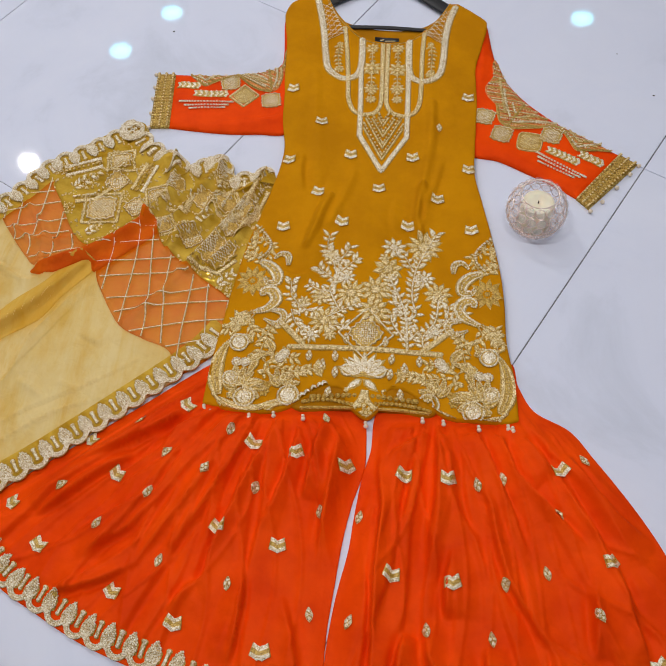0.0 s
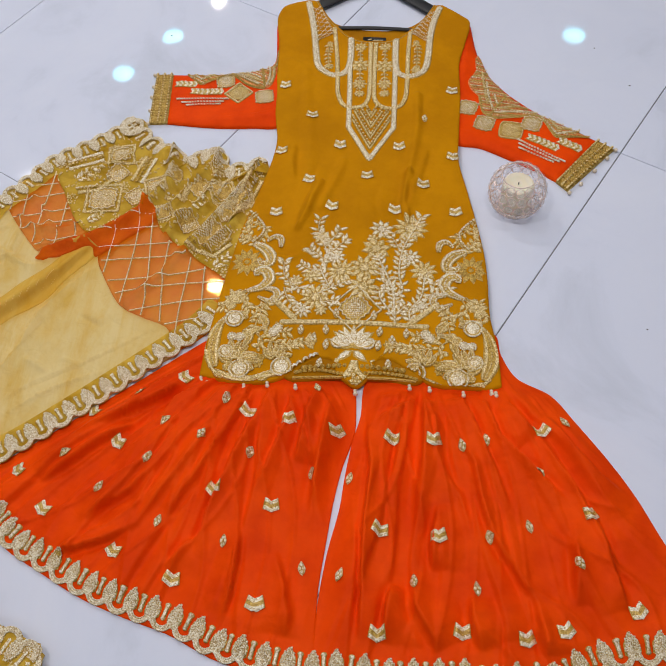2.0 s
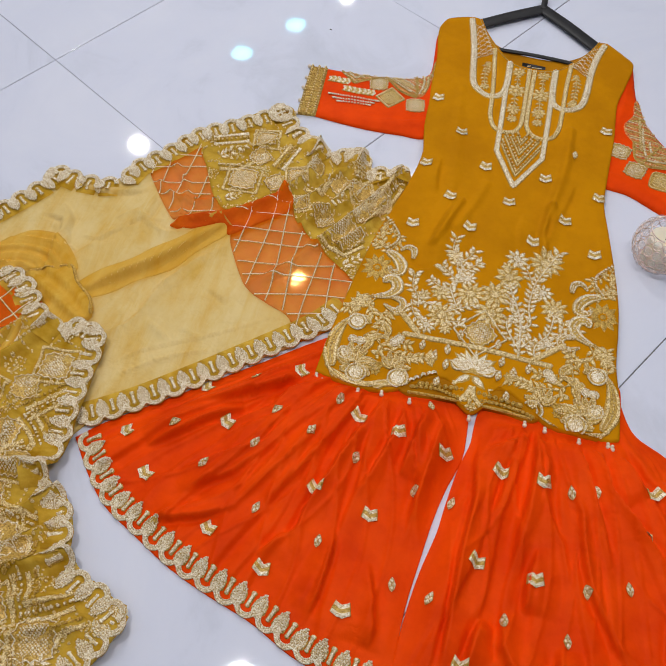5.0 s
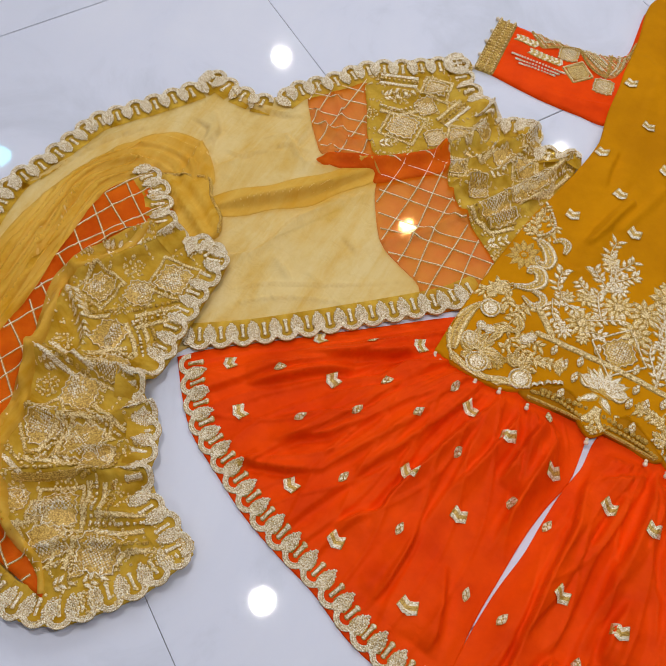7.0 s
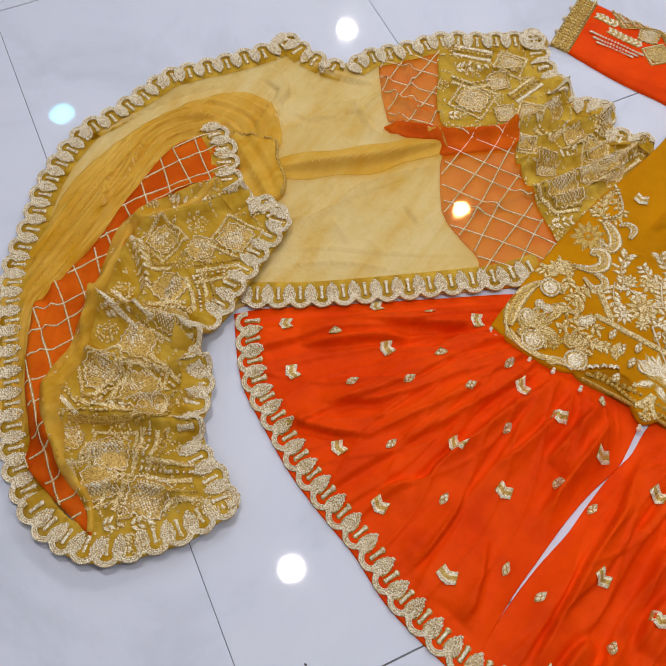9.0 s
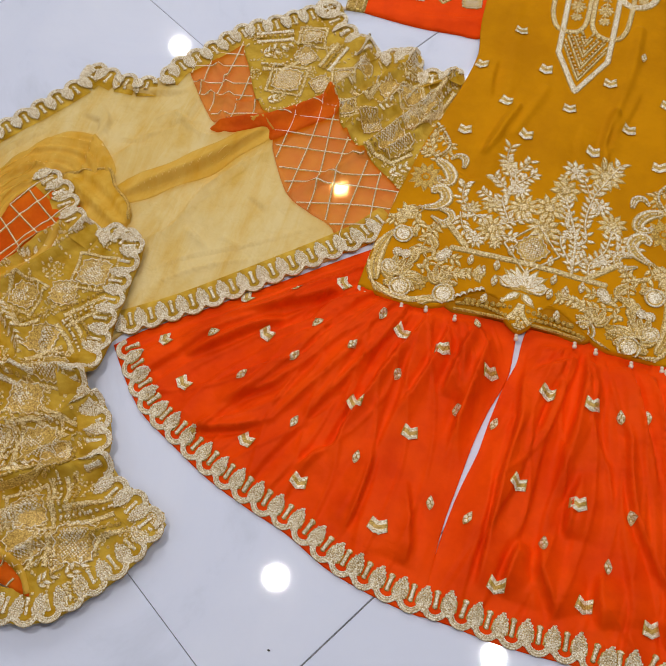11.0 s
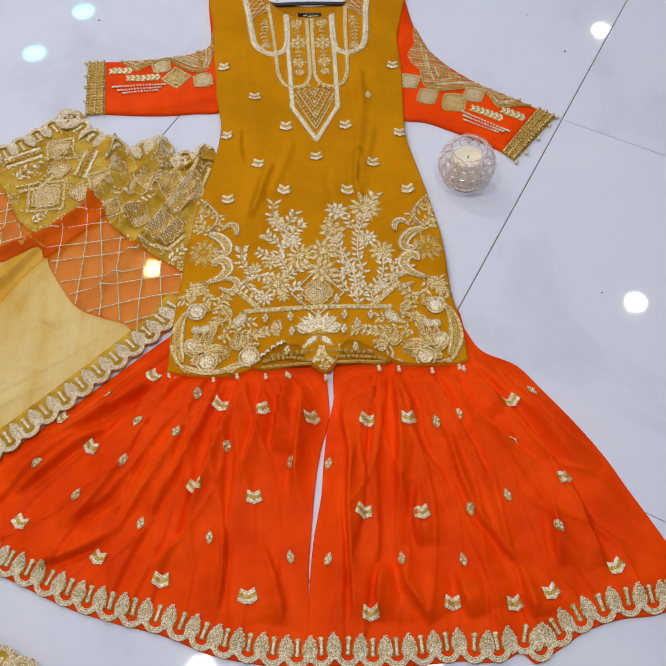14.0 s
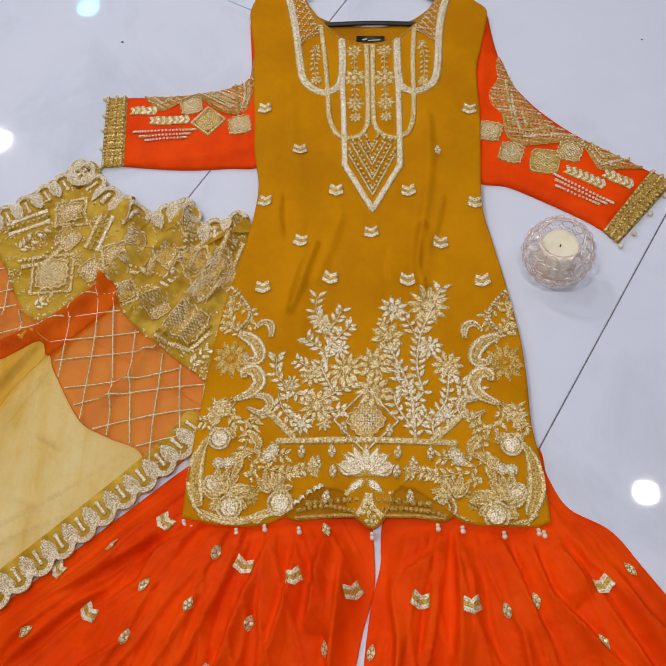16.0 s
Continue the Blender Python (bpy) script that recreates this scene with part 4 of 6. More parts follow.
gold_edge = [SEAM_B[0], SEAM_B[0]] + list(SEAM_B)[1:] + list(SC_END)[::-1]
end = cloth("gold_panel", gold_edge, lambda x, y: Z_SC(x, y) + 0.0008, OLIVE, scarf, "olive gold embroidered organza end")


def strip(line, w, blunt=0.6):
    """The outline of a band along a line, drawn in at both ends."""
    p = spline(line, 0.012)
    t = np.gradient(p, axis=0)
    t = t / (np.linalg.norm(t, axis=1)[:, None] + 1e-9)
    nrm = np.stack([-t[:, 1], t[:, 0]], 1)
    k = np.linspace(0, 1, len(p))
    half = (w / 2 * np.sin(math.pi * np.clip(k, 0.03, 0.97)) ** blunt * (1 + 0.15 * np.sin(k * 17 + w * 300)))[:, None]
    return np.vstack([p + nrm * half, (p - nrm * half)[::-1]])


cloth("doubled_fold", SWEEP, lambda x, y: Z_SC(x, y) + 0.0024, GATHERED, sheet, "gathered layers of yellow organza", step=0.005)
# the laid-over part of each pleat, where the organza lies double
way = spline(SWEEP[10:] + [(-0.770, -0.830)], 0.03)
head = np.gradient(way, axis=0)
head = head / np.linalg.norm(head, axis=1)[:, None]
for k in range(5):
    bed = way - np.stack([-head[:, 1], head[:, 0]], 1) * (0.014 + 0.0205 * k)
    bed = bed[1 + k % 2:len(bed) - 1 - (k * 2) % 3]
    cloth("doubled_fold", strip(bed, 0.0135, 0.8), lambda x, y: Z_SC(x, y) + 0.0040, OCHRE, sheet, "doubled layer of yellow organza", step=0.005, closed=False)
for line, w in STRIPS[11:12]:
    cloth("doubled_fold", strip(line, w, 0.16), lambda x, y: Z_SC(x, y) + 0.0014, GATHERED, sheet, "doubled layer of yellow organza", step=0.005, closed=False)
cloth("doubled_fold", [(-0.696, 0.111), (-0.591, 0.17), (-0.484, 0.267), (-0.455, 0.227), (-0.51, 0.169), (-0.565, 0.118), (-0.582, 0.144), (-0.645, 0.107)], lambda x, y: Z_SC(x, y) + 0.0024, NET_FOLD, net, "doubled layer of orange organza")


def lattice(poly, height, parent, ang, gap, seed=1):
    """White stitched diamonds over a panel."""
    edge = spline(poly, 0.02, True)
    c = edge.mean(0)
    r = random.Random(seed)
    for way in (ang, ang + 1.45):
        d, n = np.array((math.cos(way), math.sin(way))), np.array((-math.sin(way), math.cos(way)))
        for k in range(-12, 13):
            o = c + n * gap * (k + r.uniform(-0.08, 0.08))
            t = np.arange(-0.7, 0.7, 0.008)
            bend = 0.006 * np.sin(t * 14 + r.uniform(0, 6))
            p = o[None] + t[:, None] * d[None] + bend[:, None] * n[None]
            ok = inside(p[:, 0], p[:, 1], edge)
            run = []
            for q, good in zip(list(p) + [p[-1]], list(ok) + [False]):
                if good:
                    run.append(tuple(q))
                else:
                    if len(run) > 2:
                        s = Stitch()
                        s.stroke(run, 0.0038, 0.0014, step=0.012)
                        s.lay("lattice_line", height, WHITE_STITCH, parent, lift=0.0009)
                    run = []


lattice(net_edge, lambda x, y: Z_SC(x, y) + 0.0004, net, 0.2, 0.043)


def rich_panel(poly, height, parent, ang, seed, squares, bands, rows):
    """Framed medallions, V-shaped bead bands, leaf rows and a scatter of beads over an organza end."""
    edge = spline(poly, 0.02, True)
    r = random.Random(seed)
    for k, (q, half, turn) in enumerate(squares):
        s = Stitch()
        s.square(q, half, turn, True)
        s.lay("medallion", height, SILVER, parent, lift=0.001, within=edge)
        if k % 2 == 0:
            frame_line = [(q[0] + half * 1.75 * math.cos(turn + 0.785 + t), q[1] + half * 1.75 * math.sin(turn + 0.785 + t)) for t in (0, 1.571, 3.142, 4.712, 6.283) for _ in (0, 1)]
            s = Stitch()
            s.beaded(frame_line, 0.0052, 0.002, 0.0017)
            s.lay("medallion_frame", height, GOLD, parent, lift=0.0008, within=edge)
    for line, mats in bands:
        p = [np.array(q) for q in line]
        turn = np.array(p[-1]) - np.array(p[0])
        nrm = np.array((-turn[1], turn[0])) / (np.linalg.norm(turn) + 1e-9)
        for k, mat in enumerate(mats):
            s = Stitch()
            pts = []
            for m, q in enumerate(p):
                o = tuple(q + nrm * (k - (len(mats) - 1) / 2) * 0.0125)
                pts += [o, o] if 0 < m < len(p) - 1 else [o]
            if k % 2:
                s.chain(pts, 0.0034, 0.0082)
            else:
                s.beaded(pts, 0.0085, 0.0024, 0.0019)
            s.lay("bead_band", height, mat, parent, lift=0.001, within=edge)
    for line in rows:
        s = Stitch()
        p = spline(line, 0.013)
        for u, v in zip(p[:-1], p[1:]):
            t = math.atan2(v[1] - u[1], v[0] - u[0])
            s.leaf(u, t + 0.75, 0.019, 0.0095)
            s.leaf(u, t - 0.75, 0.019, 0.0095)
        s.lay("leaf_band", height, SILVER, parent, lift=0.001, within=edge)
    lo, hi = edge.min(0), edge.max(0)
    gx, gy = np.meshgrid(np.arange(lo[0], hi[0], 0.0060), np.arange(lo[1], hi[1], 0.0060))
    rs = np.random.RandomState(seed)
    gx, gy = (gx + rs.uniform(-0.003, 0.003, gx.shape)).ravel(), (gy + rs.uniform(-0.003, 0.003, gy.shape)).ravel()
    d, n = np.array((math.cos(ang), math.sin(ang))), np.array((-math.sin(ang), math.cos(ang)))
    cell = 0.085
    band = np.abs(np.sin((gx * d[0] + gy * d[1]) * 3.14 / cell)) + np.abs(np.sin((gx * n[0] + gy * n[1]) * 3.14 / cell))
    ok = inside(gx, gy, edge) & ((np.abs(band - 1.0) < 0.10) | (band > 1.72))
    scatter = Stitch()
    for u, v in zip(gx[ok], gy[ok]):
        scatter.disc((u, v), rs.uniform(0.0018, 0.0029), 0.0020, 5)
    tagged(scatter.lay("bead_scatter", height, GOLD, parent, lift=0.0008), kind="stuff")


def fill_rows(poly, height, parent, ang, gap, mats, bead=0.0022, name="stitch_line"):
    """Parallel rows of beads and cord across a panel."""
    edge = spline(poly, 0.02, True)
    c = edge.mean(0)
    d, n = np.array((math.cos(ang), math.sin(ang))), np.array((-math.sin(ang), math.cos(ang)))
    for k in range(-40, 41):
        t = np.arange(-0.6, 0.6, 0.006)
        p = (c + n * gap * k)[None] + t[:, None] * d[None]
        ok = inside(p[:, 0], p[:, 1], edge)
        run = []
        for q, good in zip(list(p) + [p[-1]], list(ok) + [False]):
            if good:
                run.append(tuple(q))
            else:
                if len(run) > 2:
                    s = Stitch()
                    if k % 2:
                        s.stroke([run[0], run[len(run) // 2], run[-1]], gap * 0.42 if gap < 0.012 else 0.005, 0.0018, step=0.012)
                    else:
                        s.chain([run[0], run[-1]], bead, bead * 2.6)
                    s.lay(name, height, mats[k % len(mats)], parent, lift=0.0008)
                run = []


END_SQUARES = list(zip([(-0.578, 0.414), (-0.573, 0.356), (-0.59, 0.282), (-0.516, 0.29), (-0.475, 0.322), (-0.364, 0.313), (-0.318, 0.306), (-0.319, 0.181), (-0.445, 0.243), (-0.437, 0.348), (-0.333, 0.386), (-0.306, 0.244), (-0.277, 0.291), (-0.378, 0.212)], (0.024, 0.022, 0.031, 0.022, 0.02, 0.024, 0.021, 0.033, 0.018, 0.018, 0.02, 0.02, 0.022, 0.02), (0.2, 0.9, 0.1, 0.8, 0.3, 0.9, 0.4, 1.0, 0.4, 0.2, 0.5, 0.9, 0.3, 0.6)))
END_BANDS = [([(-0.524, 0.334), (-0.506, 0.409)], (SILVER, CORD, GOLD)), ([(-0.654, 0.301), (-0.613, 0.31), (-0.587, 0.341)], (GOLD, SILVER)), ([(-0.697, 0.379), (-0.622, 0.409)], (SILVER, GOLD, SILVER)), ([(-0.449, 0.293), (-0.406, 0.284), (-0.395, 0.319)], (GOLD, SILVER)), ([(-0.301, 0.224), (-0.268, 0.274), (-0.247, 0.349)], (GOLD, SILVER, GOLD)), ([(-0.369, 0.154), (-0.311, 0.136), (-0.278, 0.17)], (GOLD, CORD)), ([(-0.335, 0.331), (-0.304, 0.365), (-0.263, 0.379)], (GOLD, SILVER))]
END_ROWS = [[(-0.665, 0.334), (-0.614, 0.374)], [(-0.414, 0.222), (-0.351, 0.272)], [(-0.304, 0.103), (-0.275, 0.133)], [(-0.608, 0.213), (-0.593, 0.225)]]
rich_panel(gold_edge, lambda x, y: Z_SC(x, y) + 0.0008, end, -0.45, 3, END_SQUARES, END_BANDS, END_ROWS)

# backing of the scarf's border and its repeats
SC_PITCH = 0.041


BACKING = Stitch()
back_ring = [(-PITCH / 2 - 0.001, 0.05), (-PITCH / 2 - 0.001, 0.017)] + [(0.0212 * math.cos(a), 0.0145 + 0.0203 * math.sin(a)) for a in np.linspace(3.24, 6.18, 9)] + [(PITCH / 2 + 0.001, 0.017), (PITCH / 2 + 0.001, 0.05)]
BACKING.add([(x, y, -0.0006) for x, y in back_ring] + [(x, y, -0.0032) for x, y in back_ring], [tuple(range(len(back_ring)))] + [(i + 1, i, i + len(back_ring), i + 1 + len(back_ring)) for i in range(len(back_ring) - 1)])


def border(line, height, parent, flip=1, lift=0.0022):
    backs = hem_row(line, height, parent, BACKING, flip, SC_PITCH, lift, "border_backing", OLIVE)
    hem_row(line, height, backs, HEM_UNIT, flip, SC_PITCH, lift + 0.0004)


OUT_ALL = list(SC_OUT)[1:]
border(OUT_ALL, Z_SC, sheet, 1)
border([(-0.257, -0.003), (-0.299, -0.064), (-0.384, -0.147), (-0.471, -0.227), (-0.558, -0.304), (-0.624, -0.356), (-0.665, -0.384)], Z_SC, sheet, -1)
border([(-0.571, 0.539), (-0.511, 0.474), (-0.456, 0.44), (-0.426, 0.415), (-0.351, 0.439), (-0.311, 0.393), (-0.238, 0.415)][::-1], Z_SC, end, 1)

# the end that is folded back over the stole
FOLD_SEAM = [(-0.866, -0.217), (-0.935, -0.367), (-0.908, -0.424), (-0.88, -0.529), (-0.852, -0.594), (-0.824, -0.71), (-0.771, -0.76), (-0.698, -0.795), (-0.625, -0.829), (-0.594, -0.851)]
FOLD_RIDGES = [(spline(q, 0.03), w, a) for q, w, a in (
    ([(-0.862, -0.22), (-0.909, -0.29), (-0.933, -0.369)], 0.010, 0.012),
    ([(-0.908, -0.424), (-0.878, -0.527), (-0.852, -0.594)], 0.012, 0.010),
    ([(-0.824, -0.71), (-0.771, -0.76), (-0.698, -0.795)], 0.012, 0.012),
    ([(-0.669, -0.488), (-0.724, -0.493), (-0.818, -0.524), (-0.871, -0.544)], 0.014, 0.014),
    ([(-0.571, -0.61), (-0.624, -0.646), (-0.706, -0.691), (-0.772, -0.742)], 0.013, 0.013),
    ([(-0.703, -0.79), (-0.664, -0.724), (-0.563, -0.691)], 0.012, 0.008),
    ([(-0.953, -0.609), (-0.888, -0.685), (-0.833, -0.742), (-0.761, -0.781)], 0.010, 0.008),
    ([(-0.823, -0.195), (-0.845, -0.264), (-0.913, -0.368)], 0.010, 0.010),
    ([(-0.905, -0.41), (-0.836, -0.449), (-0.8, -0.51)], 0.008, 0.008),
    ([(-0.639, -0.511), (-0.692, -0.572), (-0.771, -0.614), (-0.823, -0.624)], 0.009, 0.009),
    ([(-0.626, -0.58), (-0.683, -0.634), (-0.733, -0.693)], 0.008, 0.007),
    ([(-0.657, -0.807), (-0.603, -0.757), (-0.52, -0.719)], 0.008, 0.007),
    ([(-0.869, -0.333), (-0.806, -0.379), (-0.782, -0.452)], 0.008, 0.006),
    ([(-0.962, -0.56), (-0.904, -0.635), (-0.856, -0.701)], 0.007, 0.006))]


def Z_FD(x, y):
    return 0.0275 + 2.5 * folds(x, y, FOLD_RIDGES) + waves(x, y, 31, 0.12, 0.0060) + waves(x, y, 32, 0.045, 0.0022)


orange_fold = list(FOLD_INNER)[:-1] + [FOLD_EDGE[0], FOLD_EDGE[2]] + list(FOLD_SEAM)
gold_fold = [FOLD_SEAM[0], FOLD_EDGE[3]] + list(FOLD_EDGE)[4:-2] + list(FOLD_SEAM)[::-1][:-1]
fold_net = cloth("folded_orange_panel", orange_fold, Z_FD, NET_FOLD, scarf, "sheer orange organza with white lattice")
SEAM_ROLL = [(-0.862, -0.221), (-0.885, -0.295), (-0.916, -0.354), (-0.941, -0.39), (-0.905, -0.473), (-0.852, -0.594), (-0.831, -0.642), (-0.828, -0.685), (-0.804, -0.727), (-0.761, -0.754), (-0.732, -0.776), (-0.684, -0.803), (-0.634, -0.814), (-0.6, -0.847)]
fold_gold = cloth("folded_gold_panel", gold_fold, lambda x, y: Z_FD(x, y) + 0.0006, OLIVE, scarf, "olive gold embroidered organza end")
lattice(orange_fold, Z_FD, fold_net, 1.15, 0.043, 5)
FOLD_SQUARES = [((-0.776, -0.635), 0.03, 0.9), ((-0.763, -0.556), 0.03, 0.2), ((-0.741, -0.493), 0.026, 0.1), ((-0.798, -0.345), 0.025, 0.3), ((-0.763, -0.289), 0.03, 0.15), ((-0.79, -0.444), 0.028, 0.1), ((-0.698, -0.625), 0.032, 0.5), ((-0.659, -0.635), 0.024, 0.2), ((-0.641, -0.78), 0.03, 0.9), ((-0.564, -0.753), 0.034, 0.3), ((-0.657, -0.732), 0.028, 0.6), ((-0.577, -0.791), 0.012, 0.7), ((-0.684, -0.75), 0.012, 0.6), ((-0.727, -0.755), 0.018, 0.4), ((-0.866, -0.374), 0.026, 1.5)]
FOLD_BANDS = [([(-0.771, -0.392), (-0.714, -0.336)], (GOLD, SILVER, GOLD, CORD)),
              ([(-0.768, -0.395), (-0.736, -0.415), (-0.705, -0.444)], (GOLD, SILVER, GOLD, CORD)),
              ([(-0.747, -0.595), (-0.745, -0.632), (-0.743, -0.675)], (GOLD, SILVER, GOLD)),
              ([(-0.73, -0.576), (-0.696, -0.58), (-0.655, -0.585)], (GOLD, SILVER, GOLD)),
              ([(-0.725, -0.569), (-0.739, -0.583), (-0.753, -0.592)], (CORD, GOLD)),
              ([(-0.626, -0.666), (-0.61, -0.692), (-0.597, -0.724)], (GOLD, SILVER, GOLD, CORD)),
              ([(-0.596, -0.72), (-0.561, -0.704), (-0.532, -0.68)], (GOLD, SILVER, GOLD)),
              ([(-0.618, -0.751), (-0.613, -0.781), (-0.605, -0.804)], (GOLD, SILVER, GOLD)),
              ([(-0.75, -0.726), (-0.709, -0.699), (-0.674, -0.673), (-0.649, -0.643)], (CORD, GOLD)),
              ([(-0.77, -0.69), (-0.737, -0.685), (-0.703, -0.665)], (GOLD, CORD)),
              ([(-0.572, -0.803), (-0.585, -0.781), (-0.606, -0.769)], (CORD, GOLD)),
              ([(-0.642, -0.609), (-0.632, -0.638), (-0.66, -0.672)], (GOLD, CORD)),
              ([(-0.865, -0.521), (-0.822, -0.525), (-0.766, -0.526)], (SILVER, CORD, SILVER)),
              ([(-0.534, -0.752), (-0.535, -0.734), (-0.504, -0.706)], (GOLD, CORD)),
              ([(-0.867, -0.411), (-0.843, -0.429), (-0.815, -0.406)], (GOLD, CORD)),
              ([(-0.811, -0.703), (-0.776, -0.708), (-0.739, -0.715)], (SILVER, GOLD)),
              ([(-0.788, -0.501), (-0.739, -0.459)], (GOLD, SILVER, GOLD))]
FOLD_ROWS = [[(-0.905, -0.402), (-0.82, -0.471)], [(-0.844, -0.55), (-0.808, -0.521)], [(-0.749, -0.692), (-0.703, -0.658)], [(-0.742, -0.766), (-0.721, -0.745)], [(-0.903, -0.308), (-0.851, -0.25)], [(-0.59, -0.83), (-0.572, -0.806)], [(-0.553, -0.803), (-0.535, -0.774)]]
cloth("rolled_edge", strip(SEAM_ROLL, 0.032), lambda x, y: Z_FD(x, y) + 0.0030 + creases(x, y, [(spline(SEAM_ROLL, 0.04), 0.011, 0.016, 1)]), OCHRE, fold_gold, "rolled ochre organza edge along the seam", closed=False)
rich_panel(gold_fold, lambda x, y: Z_FD(x, y) + 0.0006, fold_gold, 0.4, 6, FOLD_SQUARES, FOLD_BANDS, FOLD_ROWS)
border(list(FOLD_EDGE)[:21][::-1], Z_FD, fold_gold, 1)
border(list(FOLD_EDGE)[21:][::-1], lambda x, y: Z_FD(x, y) - 0.004, fold_gold, 1)
# a loose ruffle behind the fold
RUFFLE = [(-0.949, -0.099), (-0.905, -0.078), (-0.854, -0.053), (-0.822, -0.088), (-0.777, -0.12), (-0.758, -0.157), (-0.788, -0.193), (-0.83, -0.188), (-0.885, -0.139)]
RUF_RIDGES = [(spline(q, 0.03), w, a) for q, w, a in (([(-0.921, -0.099), (-0.847, -0.135), (-0.772, -0.174)], 0.008, 0.016), ([(-0.895, -0.077), (-0.834, -0.098), (-0.765, -0.149)], 0.008, 0.012))]
Z_RF = lambda x, y: 0.017 + folds(x, y, RUF_RIDGES) + waves(x, y, 41, 0.06, 0.0015)
ruffle = cloth("ruffle", RUFFLE, Z_RF, OCHRE, scarf, "crumpled yellow organza ruffle")
s = Stitch()
rim_line = [(-0.945, -0.097), (-0.905, -0.078), (-0.854, -0.053), (-0.822, -0.088), (-0.777, -0.12), (-0.757, -0.156)]
s.stroke(rim_line, 0.006, 0.002)
s.lay("ruffle_trim", Z_RF, CORD, ruffle)

# ---- tunic ----
BODY_RIDGES = [(spline(q, 0.03), w, a) for q, w, a in (
    ([(-0.098, 0.331), (-0.118, 0.251), (-0.134, 0.202)], 0.006, 0.006),
    ([(0.091, 0.37), (0.084, 0.289), (0.093, 0.241)], 0.007, 0.006),
    ([(-0.056, 0.403), (-0.073, 0.33), (-0.093, 0.26)], 0.010, 0.003),
    ([(-0.216, 0.737), (-0.173, 0.697), (-0.159, 0.527)], 0.012, 0.002),
    ([(0.101, 0.615), (0.103, 0.488), (0.091, 0.37)], 0.010, 0.004),
    ([(0.005, 0.29), (0.002, 0.175), (0, 0.05)], 0.05, 0.004),
    ([(-0.145, 0.527), (-0.121, 0.29), (-0.116, 0.138)], 0.014, 0.002))]


FRONT_CREASES = crease_rows([[(-0.105, 0.393), (-0.112, 0.331), (-0.125, 0.248)], [(-0.12, 0.307), (-0.136, 0.237), (-0.146, 0.18)], [(0.09, 0.386), (0.102, 0.312), (0.087, 0.231)], [(0.132, 0.448), (0.118, 0.373), (0.096, 0.301)], [(-0.18, 0.139), (-0.152, 0.127), (-0.123, 0.13)], [(-0.171, 0.459), (-0.17, 0.395), (-0.16, 0.345)], [(0.036, 0.339), (0.034, 0.279), (0.041, 0.238)]], 0.010, 0.022, 44)


def Z_K(x, y):
    x, y = np.asarray(x, float), np.asarray(y, float)
    edge = np.clip(away(x, y, BODY_RING) / 0.03, 0, 1)
    return 0.0185 + 0.003 * edge * (2 - edge) + edge * (2.4 * folds(x, y, BODY_RIDGES) + creases(x, y, FRONT_CREASES) + waves(x, y, 51, 0.26, 0.0055) + waves(x * 2.2, y * 0.6, 52, 0.12, 0.0012))


tunic = thing("tunic", "mustard chiffon tunic with orange sleeves and gold embroidery, laid flat", "tunic")
front = cloth("front", BODY, Z_K, MUSTARD, tunic, "mustard chiffon front", step=0.0055)
back = cloth("back_neck", [(-0.182, 0.973), (-0.182, 0.973), (-0.142, 0.913), (-0.095, 0.883), (-0.017, 0.867), (0.059, 0.877), (0.103, 0.911), (0.139, 0.955), (0.139, 0.955), (0.128, 0.79), (-0.011, 0.717), (-0.153, 0.8)], lambda x, y: 0.0105 + waves(x, y, 61, 0.1, 0.0008), MUSTARD_BACK, tunic, "plain mustard inside back")
lining = cloth("back_hem", [(-0.14, -0.106), (-0.059, -0.097), (0.088, -0.094), (0.153, -0.108), (0.132, -0.151), (0.075, -0.148), (0.017, -0.148), (-0.041, -0.151), (-0.106, -0.158), (-0.137, -0.137)], lambda x, y: 0.0165 + waves(x, y, 62, 0.08, 0.001), MUSTARD_BACK, tunic, "mustard back hem with gold stitching")
Z_LN = lambda x, y: 0.0165 + waves(x, y, 62, 0.08, 0.001)
s = Stitch()
s.chain([(-0.1, -0.143), (-0.056, -0.135), (-0.012, -0.141), (0.053, -0.136), (0.103, -0.139), (0.128, -0.146)], 0.004, 0.008)
s.chain([(-0.086, -0.132), (-0.028, -0.125), (0.045, -0.124), (0.103, -0.128)], 0.005, 0.011)
s.stroke([(-0.105, -0.155), (-0.041, -0.149), (0.075, -0.146), (0.128, -0.149)], 0.006)
s.lay("stitching", Z_LN, CORD, lining)

# neckline piping
s = Stitch()
s.stroke([(-0.175, 0.975), (-0.141, 0.907), (-0.076, 0.83), (-0.015, 0.811), (0.046, 0.828), (0.103, 0.897), (0.132, 0.958)], 0.006, 0.0025)
s.lay("neck_piping", Z_K, MUSTARD, front)

# woven label at the neck, its lettering as plain bars
LAB = [(-0.045, 0.84), (0.013, 0.837), (0.014, 0.816), (-0.044, 0.818)]
s = Stitch()
s.add([(*q, 0.0) for q in LAB] + [(*q, 0.001) for q in LAB], [(4, 7, 6, 5), (0, 1, 5, 4), (1, 2, 6, 5), (2, 3, 7, 6), (3, 0, 4, 7)])
tag = s.lay("label", lambda x, y: 0.0125 + 0 * x, LABEL_BLACK, back, "black woven label with white bars")
s = Stitch()
s.stroke([(-0.032, 0.828), (-0.023, 0.831)], 0.004, 0.0006)
s.stroke([(-0.02, 0.826), (0.005, 0.827)], 0.0028, 0.0006)
s.lay("bar", lambda x, y: 0.0138 + 0 * x, LABEL_WHITE, back)

